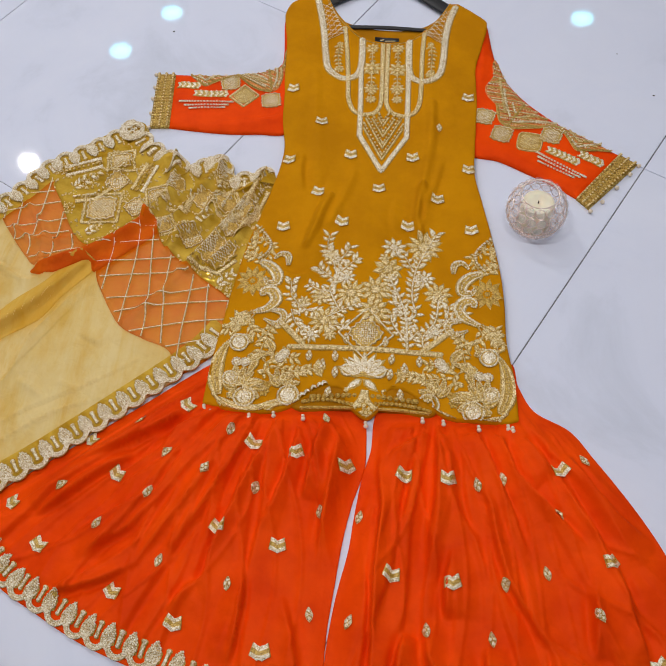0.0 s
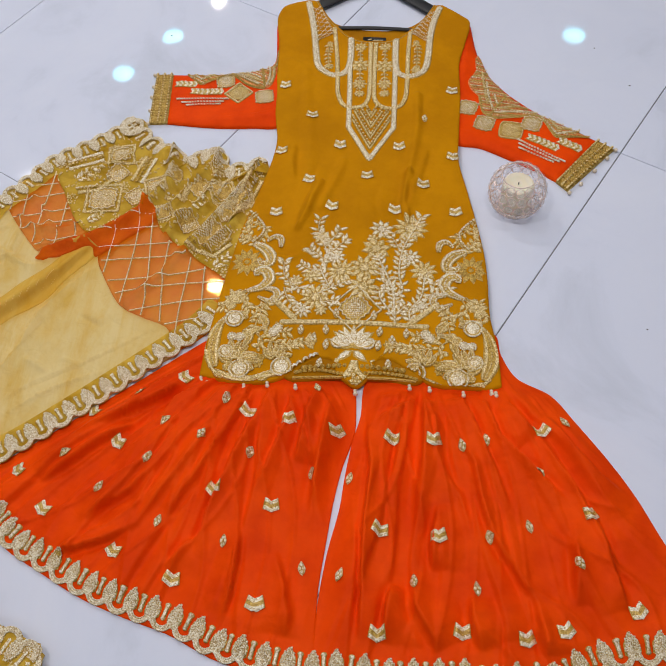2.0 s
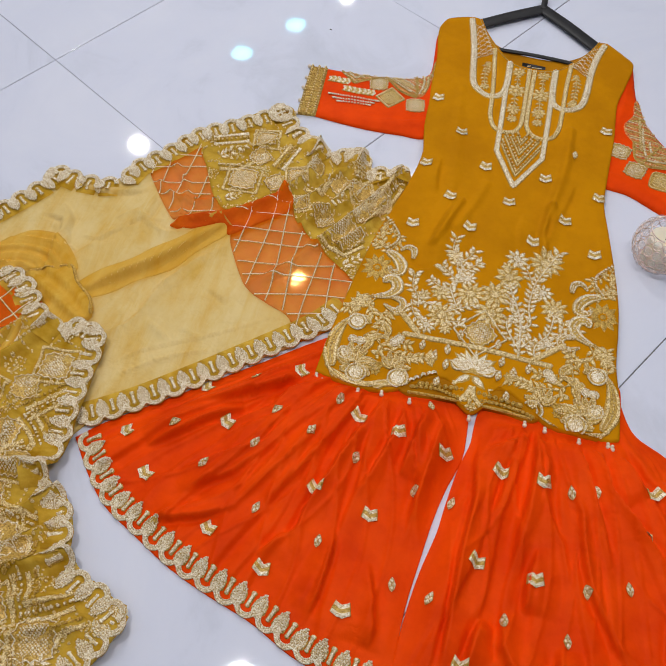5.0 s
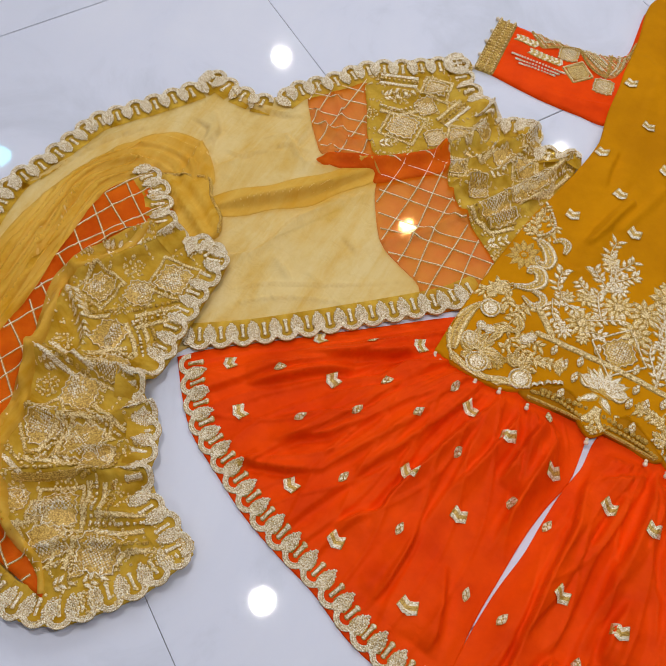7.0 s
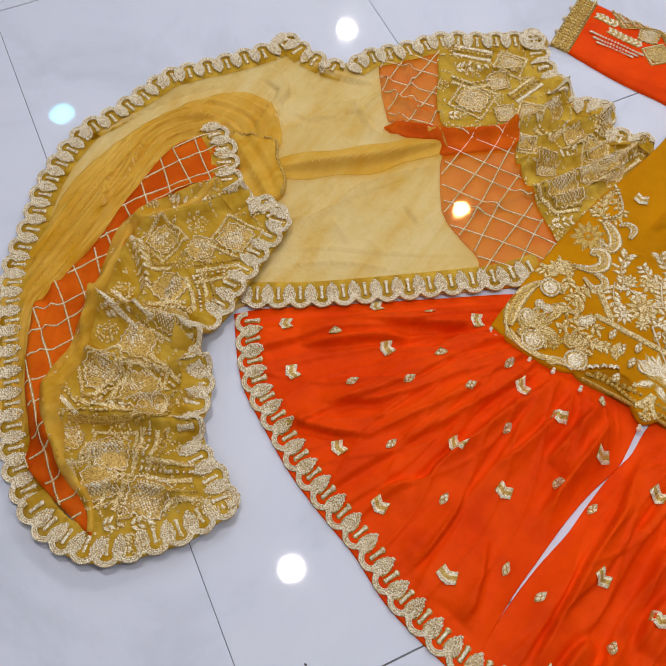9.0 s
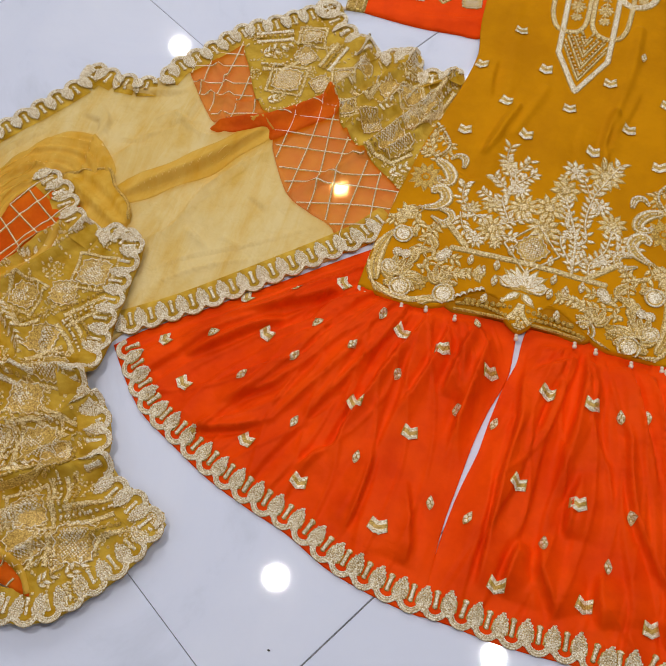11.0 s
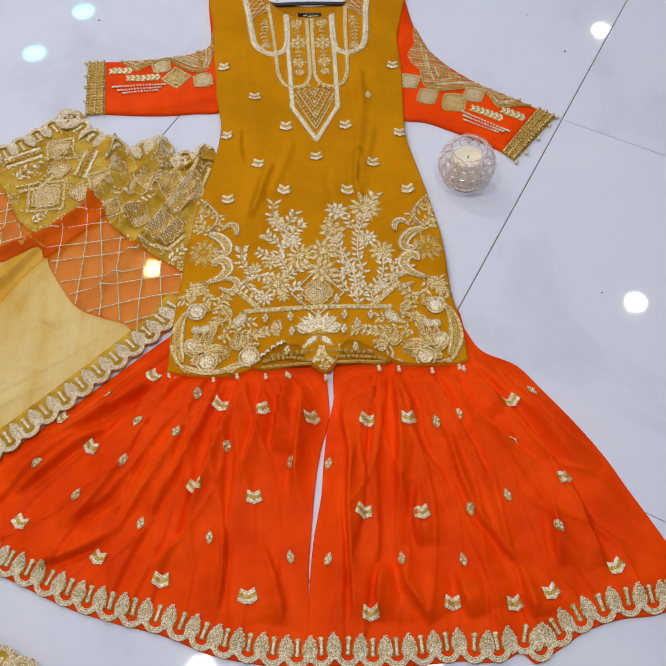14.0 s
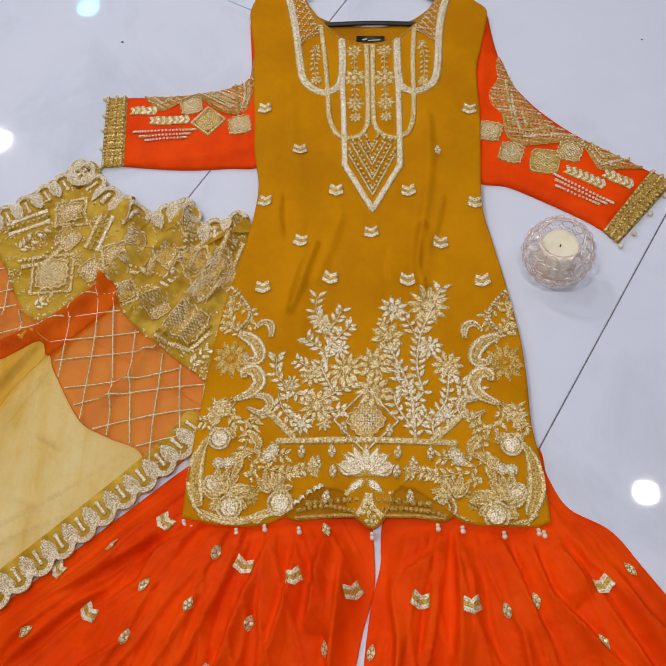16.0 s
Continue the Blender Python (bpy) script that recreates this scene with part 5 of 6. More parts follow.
# neck embroidery


def worked(name, mat, make, label="", height=Z_K, parent=None):
    s = Stitch()
    make(s)
    return s.lay(name, height, mat, parent or front, label, within=BODY_RING if parent is None else None)


for line in ([(-0.198, 0.969), (-0.183, 0.909), (-0.169, 0.841), (-0.156, 0.76), (-0.146, 0.719), (-0.125, 0.693), (-0.096, 0.684), (-0.075, 0.701), (-0.069, 0.741), (-0.074, 0.825)], [(0.145, 0.947), (0.132, 0.895), (0.124, 0.83), (0.121, 0.75), (0.114, 0.708), (0.093, 0.686), (0.068, 0.683), (0.049, 0.699), (0.042, 0.738), (0.039, 0.821)]):
    worked("neck_band", SILVER, lambda s: (s.beaded(line, 0.0165), s.chain(line, 0.0030, 0.0085)))
for line in ([(-0.12, 0.866), (-0.106, 0.774), (-0.095, 0.681), (-0.089, 0.621), (-0.074, 0.583), (-0.052, 0.57), (-0.025, 0.578), (-0.014, 0.611), (-0.023, 0.807)], [(0.074, 0.858), (0.072, 0.768), (0.074, 0.676), (0.073, 0.61), (0.062, 0.578), (0.038, 0.568), (0.012, 0.578), (-0.002, 0.61), (-0.01, 0.807)]):
    worked("neck_band", GOLD, lambda s: s.beaded(line, 0.0105))
line = [(-0.069, 0.733), (-0.06, 0.606), (-0.054, 0.507), (-0.054, 0.507), (0.001, 0.41), (0.001, 0.41), (0.05, 0.505), (0.05, 0.505), (0.047, 0.603), (0.042, 0.73)]
worked("neck_point", SILVER, lambda s: s.beaded(line, 0.0125))
for tri in ([(-0.016, 0.562), (-0.004, 0.537), (0.007, 0.562)], [(-0.03, 0.559), (-0.002, 0.506), (0.021, 0.558)], [(-0.044, 0.559), (-0.001, 0.473), (0.035, 0.557)], [(-0.047, 0.531), (0, 0.441), (0.04, 0.53)]):
    a, b2, c2 = tri
    worked("neck_chevron", GOLD, lambda s: (s.stroke([a, b2, b2, c2], 0.0055), s.chain([(a[0], a[1] + 0.011), (b2[0], b2[1] + 0.011), (b2[0], b2[1] + 0.011), (c2[0], c2[1] + 0.011)], 0.0033, 0.0085)))
for px in ([(-0.047, 0.792), (-0.043, 0.721), (-0.04, 0.655), (-0.038, 0.62)], [(0.014, 0.79), (0.017, 0.719), (0.02, 0.654), (0.022, 0.618)]):
    def blooms(s):
        for q, r in zip(px, (0.018, 0.025, 0.019, 0.014)):
            s.flower(q, r, 8)
        s.vine([px[0], px[1], px[2], px[3]], 0.0025, 0.011, 0.014, 3)
    worked("neck_spray", GOLD, blooms)
for px in ([(-0.126, 0.807), (-0.127, 0.767), (-0.12, 0.716)], [(0.09, 0.803), (0.095, 0.759), (0.094, 0.705)]):
    worked("neck_spray", GOLD, lambda s: (s.vine(px, 0.0025, 0.014, 0.013, 5), s.flower(px[2], 0.013), s.flower(px[0], 0.009)))
for ends in ([(-0.192, 0.952), (-0.163, 0.812), (-0.165, 0.951), (-0.121, 0.847)], [(0.139, 0.933), (0.126, 0.801), (0.118, 0.934), (0.078, 0.84)]):
    a, b2, c2, d2 = (np.array(q) for q in ends)
    def rays(s):
        for k in range(8):
            t = k / 7
            s.chain([a + (b2 - a) * t, c2 + (d2 - c2) * min(1, t + 0.22)], 0.0017, 0.0048)
            s.chain([a + (b2 - a) * min(1, t + 0.22), c2 + (d2 - c2) * t], 0.0017, 0.0048)
    worked("shoulder_rays", SILVER, rays)

# sprigs on the tunic
sprinkle([(-0.219, 0.648), (-0.142, 0.546), (0.181, 0.637), (-0.068, 0.452), (0.066, 0.447), (-0.2, 0.429), (0.186, 0.422), (-0, 0.361), (-0.127, 0.341), (0.124, 0.337), (-0.189, 0.249), (-0.068, 0.263), (0.066, 0.262), (0.195, 0.262)], Z_K, front, SPRIG, None)
sprinkle([(0.12, 0.538)], Z_K, front, BUD, None, "bud")

# hem embroidery, read off the left half and mirrored where the work is mirrored
def mirror(pts):
    return [(-x - 0.004, y) for x, y in pts]


def same(pts):
    return list(pts)


SCROLLS = [([(-0.166, 0.151), (-0.168, 0.173), (-0.183, 0.179), (-0.195, 0.166)], 0.014),
           ([(-0.223, 0.155), (-0.202, 0.148), (-0.185, 0.129), (-0.184, 0.11), (-0.201, 0.108), (-0.208, 0.119)], 0.025),
           ([(-0.206, 0.075), (-0.205, 0.087), (-0.188, 0.088), (-0.179, 0.068), (-0.193, 0.048), (-0.22, 0.036)], 0.025),
           ([(-0.184, 0.043), (-0.164, 0.041), (-0.158, 0.026), (-0.172, 0.014), (-0.195, 0.023)], 0.015)]
FEATHERS = [([(-0.257, -0.143), (-0.27, -0.106), (-0.27, -0.072), (-0.261, -0.042), (-0.252, -0.029)], 0.03),
           ([(-0.256, -0.151), (-0.226, -0.166), (-0.185, -0.168), (-0.154, -0.152), (-0.131, -0.139)], 0.026),
           ([(-0.213, -0.054), (-0.201, -0.071), (-0.209, -0.092)], 0.018),
           ([(-0.187, -0.019), (-0.172, -0.036), (-0.175, -0.053)], 0.016),
           ([(-0.211, -0.03), (-0.221, -0.018), (-0.242, -0.02)], 0.012),
           ([(-0.207, -0.071), (-0.192, -0.054), (-0.171, -0.049)], 0.014)]
PETALS = [([(-0.225, -0.125), (-0.24, -0.122), (-0.253, -0.112)], 0.019),
           ([(-0.224, -0.122), (-0.239, -0.11), (-0.249, -0.093)], 0.019),
           ([(-0.222, -0.12), (-0.232, -0.101), (-0.233, -0.08)], 0.019),
           ([(-0.219, -0.121), (-0.222, -0.101), (-0.216, -0.082)], 0.019),
           ([(-0.217, -0.122), (-0.212, -0.105), (-0.2, -0.092)], 0.019),
           ([(-0.213, -0.125), (-0.198, -0.113), (-0.178, -0.11)], 0.019),
           ([(-0.212, -0.127), (-0.192, -0.12), (-0.171, -0.124)], 0.019),
           ([(-0.214, -0.13), (-0.197, -0.133), (-0.183, -0.142)], 0.019),
           ([(-0.217, -0.132), (-0.207, -0.142), (-0.202, -0.156)], 0.019),
           ([(-0.223, -0.13), (-0.23, -0.139), (-0.241, -0.144)], 0.019)]
PETALS += [([(-0.144, -0.115), (-0.158, -0.108), (-0.167, -0.095)], 0.015),
           ([(-0.143, -0.114), (-0.153, -0.1), (-0.156, -0.083)], 0.015),
           ([(-0.14, -0.114), (-0.143, -0.101), (-0.139, -0.088)], 0.015),
           ([(-0.138, -0.115), (-0.134, -0.103), (-0.124, -0.094)], 0.015),
           ([(-0.136, -0.117), (-0.124, -0.11), (-0.111, -0.108)], 0.015),
           ([(-0.136, -0.121), (-0.124, -0.123), (-0.113, -0.13)], 0.015)]
SPRAYS = [[(-0.22, 0.036), (-0.238, 0.02), (-0.249, 0.006)], [(-0.228, 0.225), (-0.217, 0.205), (-0.204, 0.195), (-0.209, 0.175), (-0.221, 0.156)], [(-0.138, -0.092), (-0.11, -0.081), (-0.078, -0.081)], [(-0.203, -0.028), (-0.192, -0.01), (-0.176, 0.007)], [(-0.254, -0.025), (-0.249, 0.002), (-0.247, 0.029)], [(-0.187, -0.062), (-0.173, -0.077), (-0.18, -0.091)], [(-0.243, 0.195), (-0.236, 0.215), (-0.243, 0.235)]]
ROSETTES = [((-0.236, -0.031), 0.017), ((-0.241, -0.106), 0.013), ((-0.209, -0.142), 0.019), ((-0.129, -0.133), 0.019), ((-0.234, -0.072), 0.008), ((-0.219, -0.071), 0.008), ((-0.154, -0.058), 0.008), ((-0.146, -0.048), 0.008)]
for side in (same, mirror):
    sg = 1 if side is same else -1
    for line, w in SCROLLS:
        worked("scroll", SILVER, lambda s: s.plume(side(line), w))
    for line, w in FEATHERS:
        worked("feather", GOLD, lambda s: s.plume(side(line), w))
    for line, w in PETALS:
        worked("petal", GOLD, lambda s: s.plume(side(line), w, 0.0042))
    for k, line in enumerate(SPRAYS):
        worked("leaf_spray", GOLD, lambda s: s.vine(side(line), 0.0032, 0.017, 0.0125, 27 + k))
    for c, r in ROSETTES:
        q = side([c])[0]
        worked("rosette", SILVER, lambda s: (s.disc(q, r, 0.0042, 12), s.chain([(q[0] + r * math.cos(a), q[1] + r * math.sin(a)) for a in np.linspace(0, 6.1, 12)], 0.0021, 0.0046), s.chain([(q[0] + 0.5 * r * math.cos(a), q[1] + 0.5 * r * math.sin(a)) for a in np.linspace(0, 6.0, 8)], 0.0019, 0.0046)))
    worked("chain_trail", SILVER, lambda s: s.chain(side([(-0.245, 0.247), (-0.225, 0.228), (-0.208, 0.203), (-0.211, 0.18), (-0.226, 0.162)]), 0.0036, 0.0075))
    fan = side([(-0.232, 0.11)])[0]
    worked("fan_flower", CORD, lambda s: s.flower(fan, 0.036, 11, 0.3, 0.15))
    for k, line in enumerate(([(-0.224, 0.162), (-0.241, 0.188), (-0.251, 0.214)], [(-0.226, 0.164), (-0.243, 0.169), (-0.255, 0.174)], [(-0.223, 0.041), (-0.236, 0.023), (-0.252, 0.014)], [(-0.178, 0.014), (-0.187, -0.018), (-0.194, -0.05)], [(-0.215, 0.033), (-0.224, 0.014), (-0.21, -0.005)], [(-0.164, -0.076), (-0.125, -0.084), (-0.084, -0.075)], [(-0.177, -0.067), (-0.161, -0.058), (-0.128, -0.056)], [(-0.229, 0.037), (-0.251, 0.004), (-0.268, -0.001)])):
        worked("leaf_spray", GOLD, lambda s: s.vine(side(line), 0.0035, 0.019, 0.0115, 7 + k))
    worked("hem_edge", GOLD, lambda s: s.stroke(side([(-0.269, -0.139), (-0.246, -0.157), (-0.207, -0.166), (-0.167, -0.157), (-0.135, -0.15), (-0.108, -0.139)]), 0.007))
    worked("bead_row", SILVER, lambda s: s.chain(side([(-0.102, -0.133), (-0.083, -0.117), (-0.065, -0.107)]), 0.0075, 0.0165))
    for px in ([(-0.146, -0.042), (-0.158, -0.054), (-0.172, -0.115), (-0.175, -0.128), (-0.076, -0.075)],):
        for q in side(px):
            worked("bloom", CORD, lambda s: s.flower(q, 0.011, 6))
    worked("hem_band", GOLD, lambda s: (s.stroke(side([(-0.168, 0.024), (-0.113, -0.027)]), 0.0125), s.chain(side([(-0.168, 0.024), (-0.113, -0.027)]), 0.0026, 0.008)))
worked("hem_band", GOLD, lambda s: (s.stroke([(-0.142, -0.033), (0.004, -0.029), (0.146, -0.03)], 0.0115), s.chain([(-0.142, -0.033), (0.004, -0.029), (0.146, -0.03)], 0.003, 0.0095)))
DIAMONDS = [(-0.1, -0.05), (-0.051, -0.048), (-0.074, -0.066), (-0.048, -0.081), (-0.034, -0.01), (0.054, -0.048), (0.105, -0.048), (0.079, -0.065), (0.053, -0.079), (0.04, -0.012), (0.074, -0.117), (-0.057, -0.121)]
sprinkle(DIAMONDS, Z_K, front, BUD, None, "bud")

med = [(0.002, 0.003)][0]
worked("medallion", SILVER, lambda s: (s.square(med, 0.027, 0.785), s.stroke([(med[0] + 0.052 * math.cos(a), med[1] + 0.052 * math.sin(a)) for a in (0, 1.571, 3.142, 4.712, 6.283) for _ in (0, 1)], 0.005)))
lotus = [(0.004, -0.066)][0]
for k in range(7):
    worked("petal", SILVER, lambda s: s.leaf((lotus[0], lotus[1] - 0.02), 0.35 + k * 0.41, 0.056, 0.021, 0.0042))
for sgn in (1, -1):
    worked("rosette", SILVER, lambda s: s.spiral((lotus[0] + sgn * 0.03, lotus[1] - 0.006), 0.021, sgn, 1.57, 0.0065))
    worked("petal", SILVER, lambda s: s.leaf((lotus[0], lotus[1] - 0.025), -1.57 + sgn * 0.9, 0.04, 0.018))
def pendant_make(s):
    s.stroke([(-0.023, -0.111), (-0.031, -0.134), (-0.012, -0.149), (0.002, -0.134), (0.008, -0.114)], 0.010, 0.002)
    s.stroke([(0.043, -0.11), (0.05, -0.132), (0.033, -0.148), (0.016, -0.133), (0.012, -0.114)], 0.010, 0.002)
    s.flower([(0.007, -0.137)][0], 0.014, 6)
    s.flower([(0.015, -0.157)][0], 0.013, 6)
    s.chain([(-0.012, -0.152), (0.016, -0.166), (0.035, -0.148)], 0.004, 0.009)
worked("pendant_motif", GOLD, pendant_make)

# flowering trees at the middle of the hem
def tree(stems, blooms, seed):
    for k, (line, w) in enumerate(stems):
        worked("flowering_stem", SILVER, lambda s: s.vine(line, w * 0.9, 0.0195, 0.0135, seed + k))
    for (q, r, n) in blooms:
        worked("flower", GOLD if n != 9 else SILVER, lambda s: (s.flower(q, r * 0.98, n, q[0] * 9), s.chain([(q[0] + r * 0.26 * math.cos(t), q[1] + r * 0.26 * math.sin(t)) for t in np.linspace(0, 6.28, 7)], 0.0018, 0.005)))


tree([([(-0.051, 0.049), (-0.065, 0.073), (-0.076, 0.102), (-0.063, 0.132), (-0.067, 0.167), (-0.087, 0.188)], 0.006), ([(-0.071, 0.152), (-0.09, 0.198), (-0.09, 0.225)], 0.004), ([(-0.067, 0.162), (-0.051, 0.188), (-0.047, 0.198)], 0.004),
      ([(-0.064, 0.117), (-0.088, 0.137), (-0.102, 0.147)], 0.004), ([(-0.063, 0.137), (-0.044, 0.157), (-0.031, 0.17)], 0.004), ([(-0.128, 0.034), (-0.135, 0.062), (-0.15, 0.082), (-0.153, 0.111)], 0.004), ([(-0.075, 0.092), (-0.098, 0.097), (-0.116, 0.107)], 0.004),
      ([(-0.076, 0.034), (-0.059, 0.044), (-0.021, 0.064)], 0.005), ([(-0.135, 0.062), (-0.116, 0.048), (-0.098, 0.044)], 0.004), ([(-0.146, 0.048), (-0.135, 0.02), (-0.121, 0.006)], 0.004), ([(-0.073, 0.007), (-0.057, 0.016), (-0.04, 0.019)], 0.004)],
     [([(-0.092, 0.08)][0], 0.022, 8), ([(-0.08, 0.027)][0], 0.034, 12), ([(-0.047, 0.127)][0], 0.022, 9), ([(-0.034, 0.09)][0], 0.034, 12), ([(-0.103, -0.005)][0], 0.021, 9), ([(-0.082, 0.18)][0], 0.02, 8), ([(-0.124, 0.067)][0], 0.016, 8), ([(-0.066, -0.003)][0], 0.015, 8)], 60)
tree([([(0.082, -0.028), (0.079, 0.009), (0.074, 0.05), (0.06, 0.088), (0.039, 0.127)], 0.0075), ([(0.078, 0.036), (0.093, 0.055), (0.084, 0.093), (0.087, 0.148), (0.1, 0.188), (0.124, 0.246)], 0.006), ([(0.113, -0.023), (0.109, 0.004), (0.131, 0.042), (0.135, 0.089)], 0.006),
      ([(0.136, 0.025), (0.152, 0.046), (0.155, 0.075)], 0.004), ([(0.08, -0.01), (0.051, 0.029), (0.047, 0.05)], 0.006), ([(0.078, 0.046), (0.052, 0.074), (0.047, 0.098)], 0.005), ([(0.083, 0.153), (0.066, 0.183), (0.048, 0.193)], 0.004), ([(0.084, -0.005), (0.1, 0.018)], 0.004), ([(0.154, 0.037), (0.171, 0.051), (0.18, 0.061)], 0.004)],
     [([(0.043, 0.204)][0], 0.028, 9), ([(0.102, 0.214)][0], 0.04, 12), ([(0.034, 0.15)][0], 0.032, 8), ([(0.013, 0.099)][0], 0.034, 10), ([(0.106, 0.134)][0], 0.024, 9), ([(0.133, 0.102)][0], 0.03, 10), ([(0.014, 0.052)][0], 0.034, 10), ([(0.133, 0.016)][0], 0.02, 9), ([(0.026, 0.175)][0], 0.014, 6)], 90)

# small pearl tassels along the hem
def ball(bm, c, r, seg=8):
    bmesh.ops.create_uvsphere(bm, u_segments=seg, v_segments=6, radius=r, matrix=Matrix.Translation(c))


for tx, ty in [(-0.28, -0.161), (-0.266, -0.17), (-0.195, -0.172), (-0.151, -0.165), (-0.097, -0.167), (0.016, -0.172), (0.116, -0.156), (0.153, -0.158), (0.215, -0.164), (0.266, -0.158), (0.274, -0.161), (-0.058, -0.111)]:
    bm = bmesh.new()
    ball(bm, (tx, ty - 0.004, 0.0195), 0.0035)
    ball(bm, (tx + 0.001, ty - 0.0095, 0.018), 0.0045)
    part("pearl_tassel", bm, PEARL, tunic, "cream pearl tassel")

# sleeves
SLV_L = [(-0.263, 0.927), (-0.263, 0.927), (-0.274, 0.895), (-0.26, 0.751), (-0.292, 0.718), (-0.406, 0.699), (-0.505, 0.698), (-0.515, 0.698), (-0.515, 0.698), (-0.496, 0.529), (-0.496, 0.529), (-0.379, 0.518), (-0.286, 0.52), (-0.218, 0.531), (-0.209, 0.673), (-0.229, 0.872)]
SLV_R = [(0.215, 0.902), (0.215, 0.902), (0.224, 0.892), (0.238, 0.799), (0.258, 0.728), (0.301, 0.658), (0.36, 0.597), (0.426, 0.547), (0.507, 0.494), (0.507, 0.494), (0.413, 0.371), (0.413, 0.371), (0.372, 0.4), (0.3, 0.442), (0.25, 0.468), (0.181, 0.491), (0.174, 0.662), (0.18, 0.855)]


def sleeve_height(outline, seed, ridges):
    ring = spline(outline, 0.02, True)
    ring = np.vstack([ring, ring[:1]])

    def height(x, y):
        x, y = np.asarray(x, float), np.asarray(y, float)
        e = np.clip(away(x, y, ring) / 0.03, 0, 1)
        return 0.006 + e * (2 - e) * (0.006 + folds(x, y, ridges) + waves(x, y, seed, 0.15, 0.0016))
    return height


RID_L = [(spline([(-0.381, 0.534), (-0.308, 0.547), (-0.235, 0.552)], 0.03), 0.010, 0.005), (spline([(-0.315, 0.524), (-0.272, 0.553), (-0.232, 0.569)], 0.03), 0.007, 0.004)]
RID_R = [(spline([(0.203, 0.509), (0.267, 0.485), (0.333, 0.441)], 0.03), 0.010, 0.004), (spline([(0.206, 0.661), (0.213, 0.787), (0.219, 0.867)], 0.03), 0.010, 0.004)]
Z_SL, Z_SR = sleeve_height(SLV_L, 71, RID_L), sleeve_height(SLV_R, 72, RID_R)
sleeve_l = cloth("sleeve", SLV_L, Z_SL, ORANGE, tunic, "orange chiffon sleeve with gold work")
sleeve_r = cloth("sleeve", SLV_R, Z_SR, ORANGE, tunic, "orange chiffon sleeve with gold work")
YOKE_L = [(-0.473, 0.695), (-0.435, 0.656), (-0.41, 0.672), (-0.387, 0.684), (-0.363, 0.695), (-0.324, 0.664), (-0.298, 0.65), (-0.273, 0.645), (-0.256, 0.66), (-0.25, 0.701), (-0.25, 0.755), (-0.252, 0.792), (-0.257, 0.792), (-0.258, 0.755), (-0.264, 0.733), (-0.305, 0.714), (-0.364, 0.701), (-0.424, 0.697)]
YOKE_R = [(0.244, 0.777), (0.271, 0.699), (0.312, 0.635), (0.36, 0.584), (0.4, 0.563), (0.452, 0.53), (0.491, 0.503), (0.468, 0.51), (0.417, 0.497), (0.405, 0.515), (0.379, 0.562), (0.331, 0.56), (0.279, 0.555), (0.254, 0.573), (0.245, 0.625), (0.226, 0.653), (0.22, 0.681), (0.238, 0.719), (0.236, 0.751)]
Z_YL, Z_YR = (lambda x, y: Z_SL(x, y) + 0.0016), (lambda x, y: Z_SR(x, y) + 0.0016)
ORANGE_GOLD = thread("gold_work_on_orange", (0.72, 0.16, 0.012), (0.86, 0.45, 0.14), 0.2, 0.5, 300.0, (0.55, 0.05, 0.002))
yoke_l = cloth("sleeve_yoke", YOKE_L, Z_YL, ORANGE_GOLD, sleeve_l, "dense gold thread panel", step=0.006, down=0.005)
yoke_r = cloth("sleeve_yoke", YOKE_R, Z_YR, ORANGE_GOLD, sleeve_r, "dense gold thread panel", step=0.006, down=0.005)


def hatch(poly, height, parent, lines):
    for line, mat in lines:
        worked("sleeve_band", mat, lambda s: (s.stroke(line, 0.0065, 0.0014), s.chain(line, 0.0024, 0.0065)), "", height, parent)


fill_rows(YOKE_L, Z_YL, yoke_l, -0.55, 0.0085, (GOLD, CORD, SILVER), 0.002)
fill_rows(YOKE_R, Z_YR, yoke_r, -0.15, 0.0085, (GOLD, CORD, SILVER), 0.002)
hatch(YOKE_L, Z_YL, yoke_l, (([(-0.473, 0.695), (-0.434, 0.658), (-0.434, 0.658), (-0.387, 0.684), (-0.363, 0.695), (-0.324, 0.664), (-0.298, 0.65), (-0.273, 0.645)], CORD), ([(-0.456, 0.695), (-0.435, 0.674), (-0.435, 0.674), (-0.413, 0.693)], SILVER), ([(-0.36, 0.7), (-0.322, 0.677), (-0.289, 0.659)], SILVER), ([(-0.343, 0.701), (-0.309, 0.683), (-0.286, 0.672)], GOLD),
                             ([(-0.288, 0.72), (-0.279, 0.68), (-0.273, 0.649)], CORD), ([(-0.27, 0.724), (-0.265, 0.689), (-0.268, 0.658)], SILVER), ([(-0.26, 0.724), (-0.255, 0.693), (-0.258, 0.667)], GOLD), ([(-0.429, 0.68), (-0.406, 0.695)], GOLD), ([(-0.325, 0.704), (-0.299, 0.69), (-0.287, 0.681)], SILVER), ([(-0.255, 0.783), (-0.253, 0.746), (-0.256, 0.724)], CORD)))
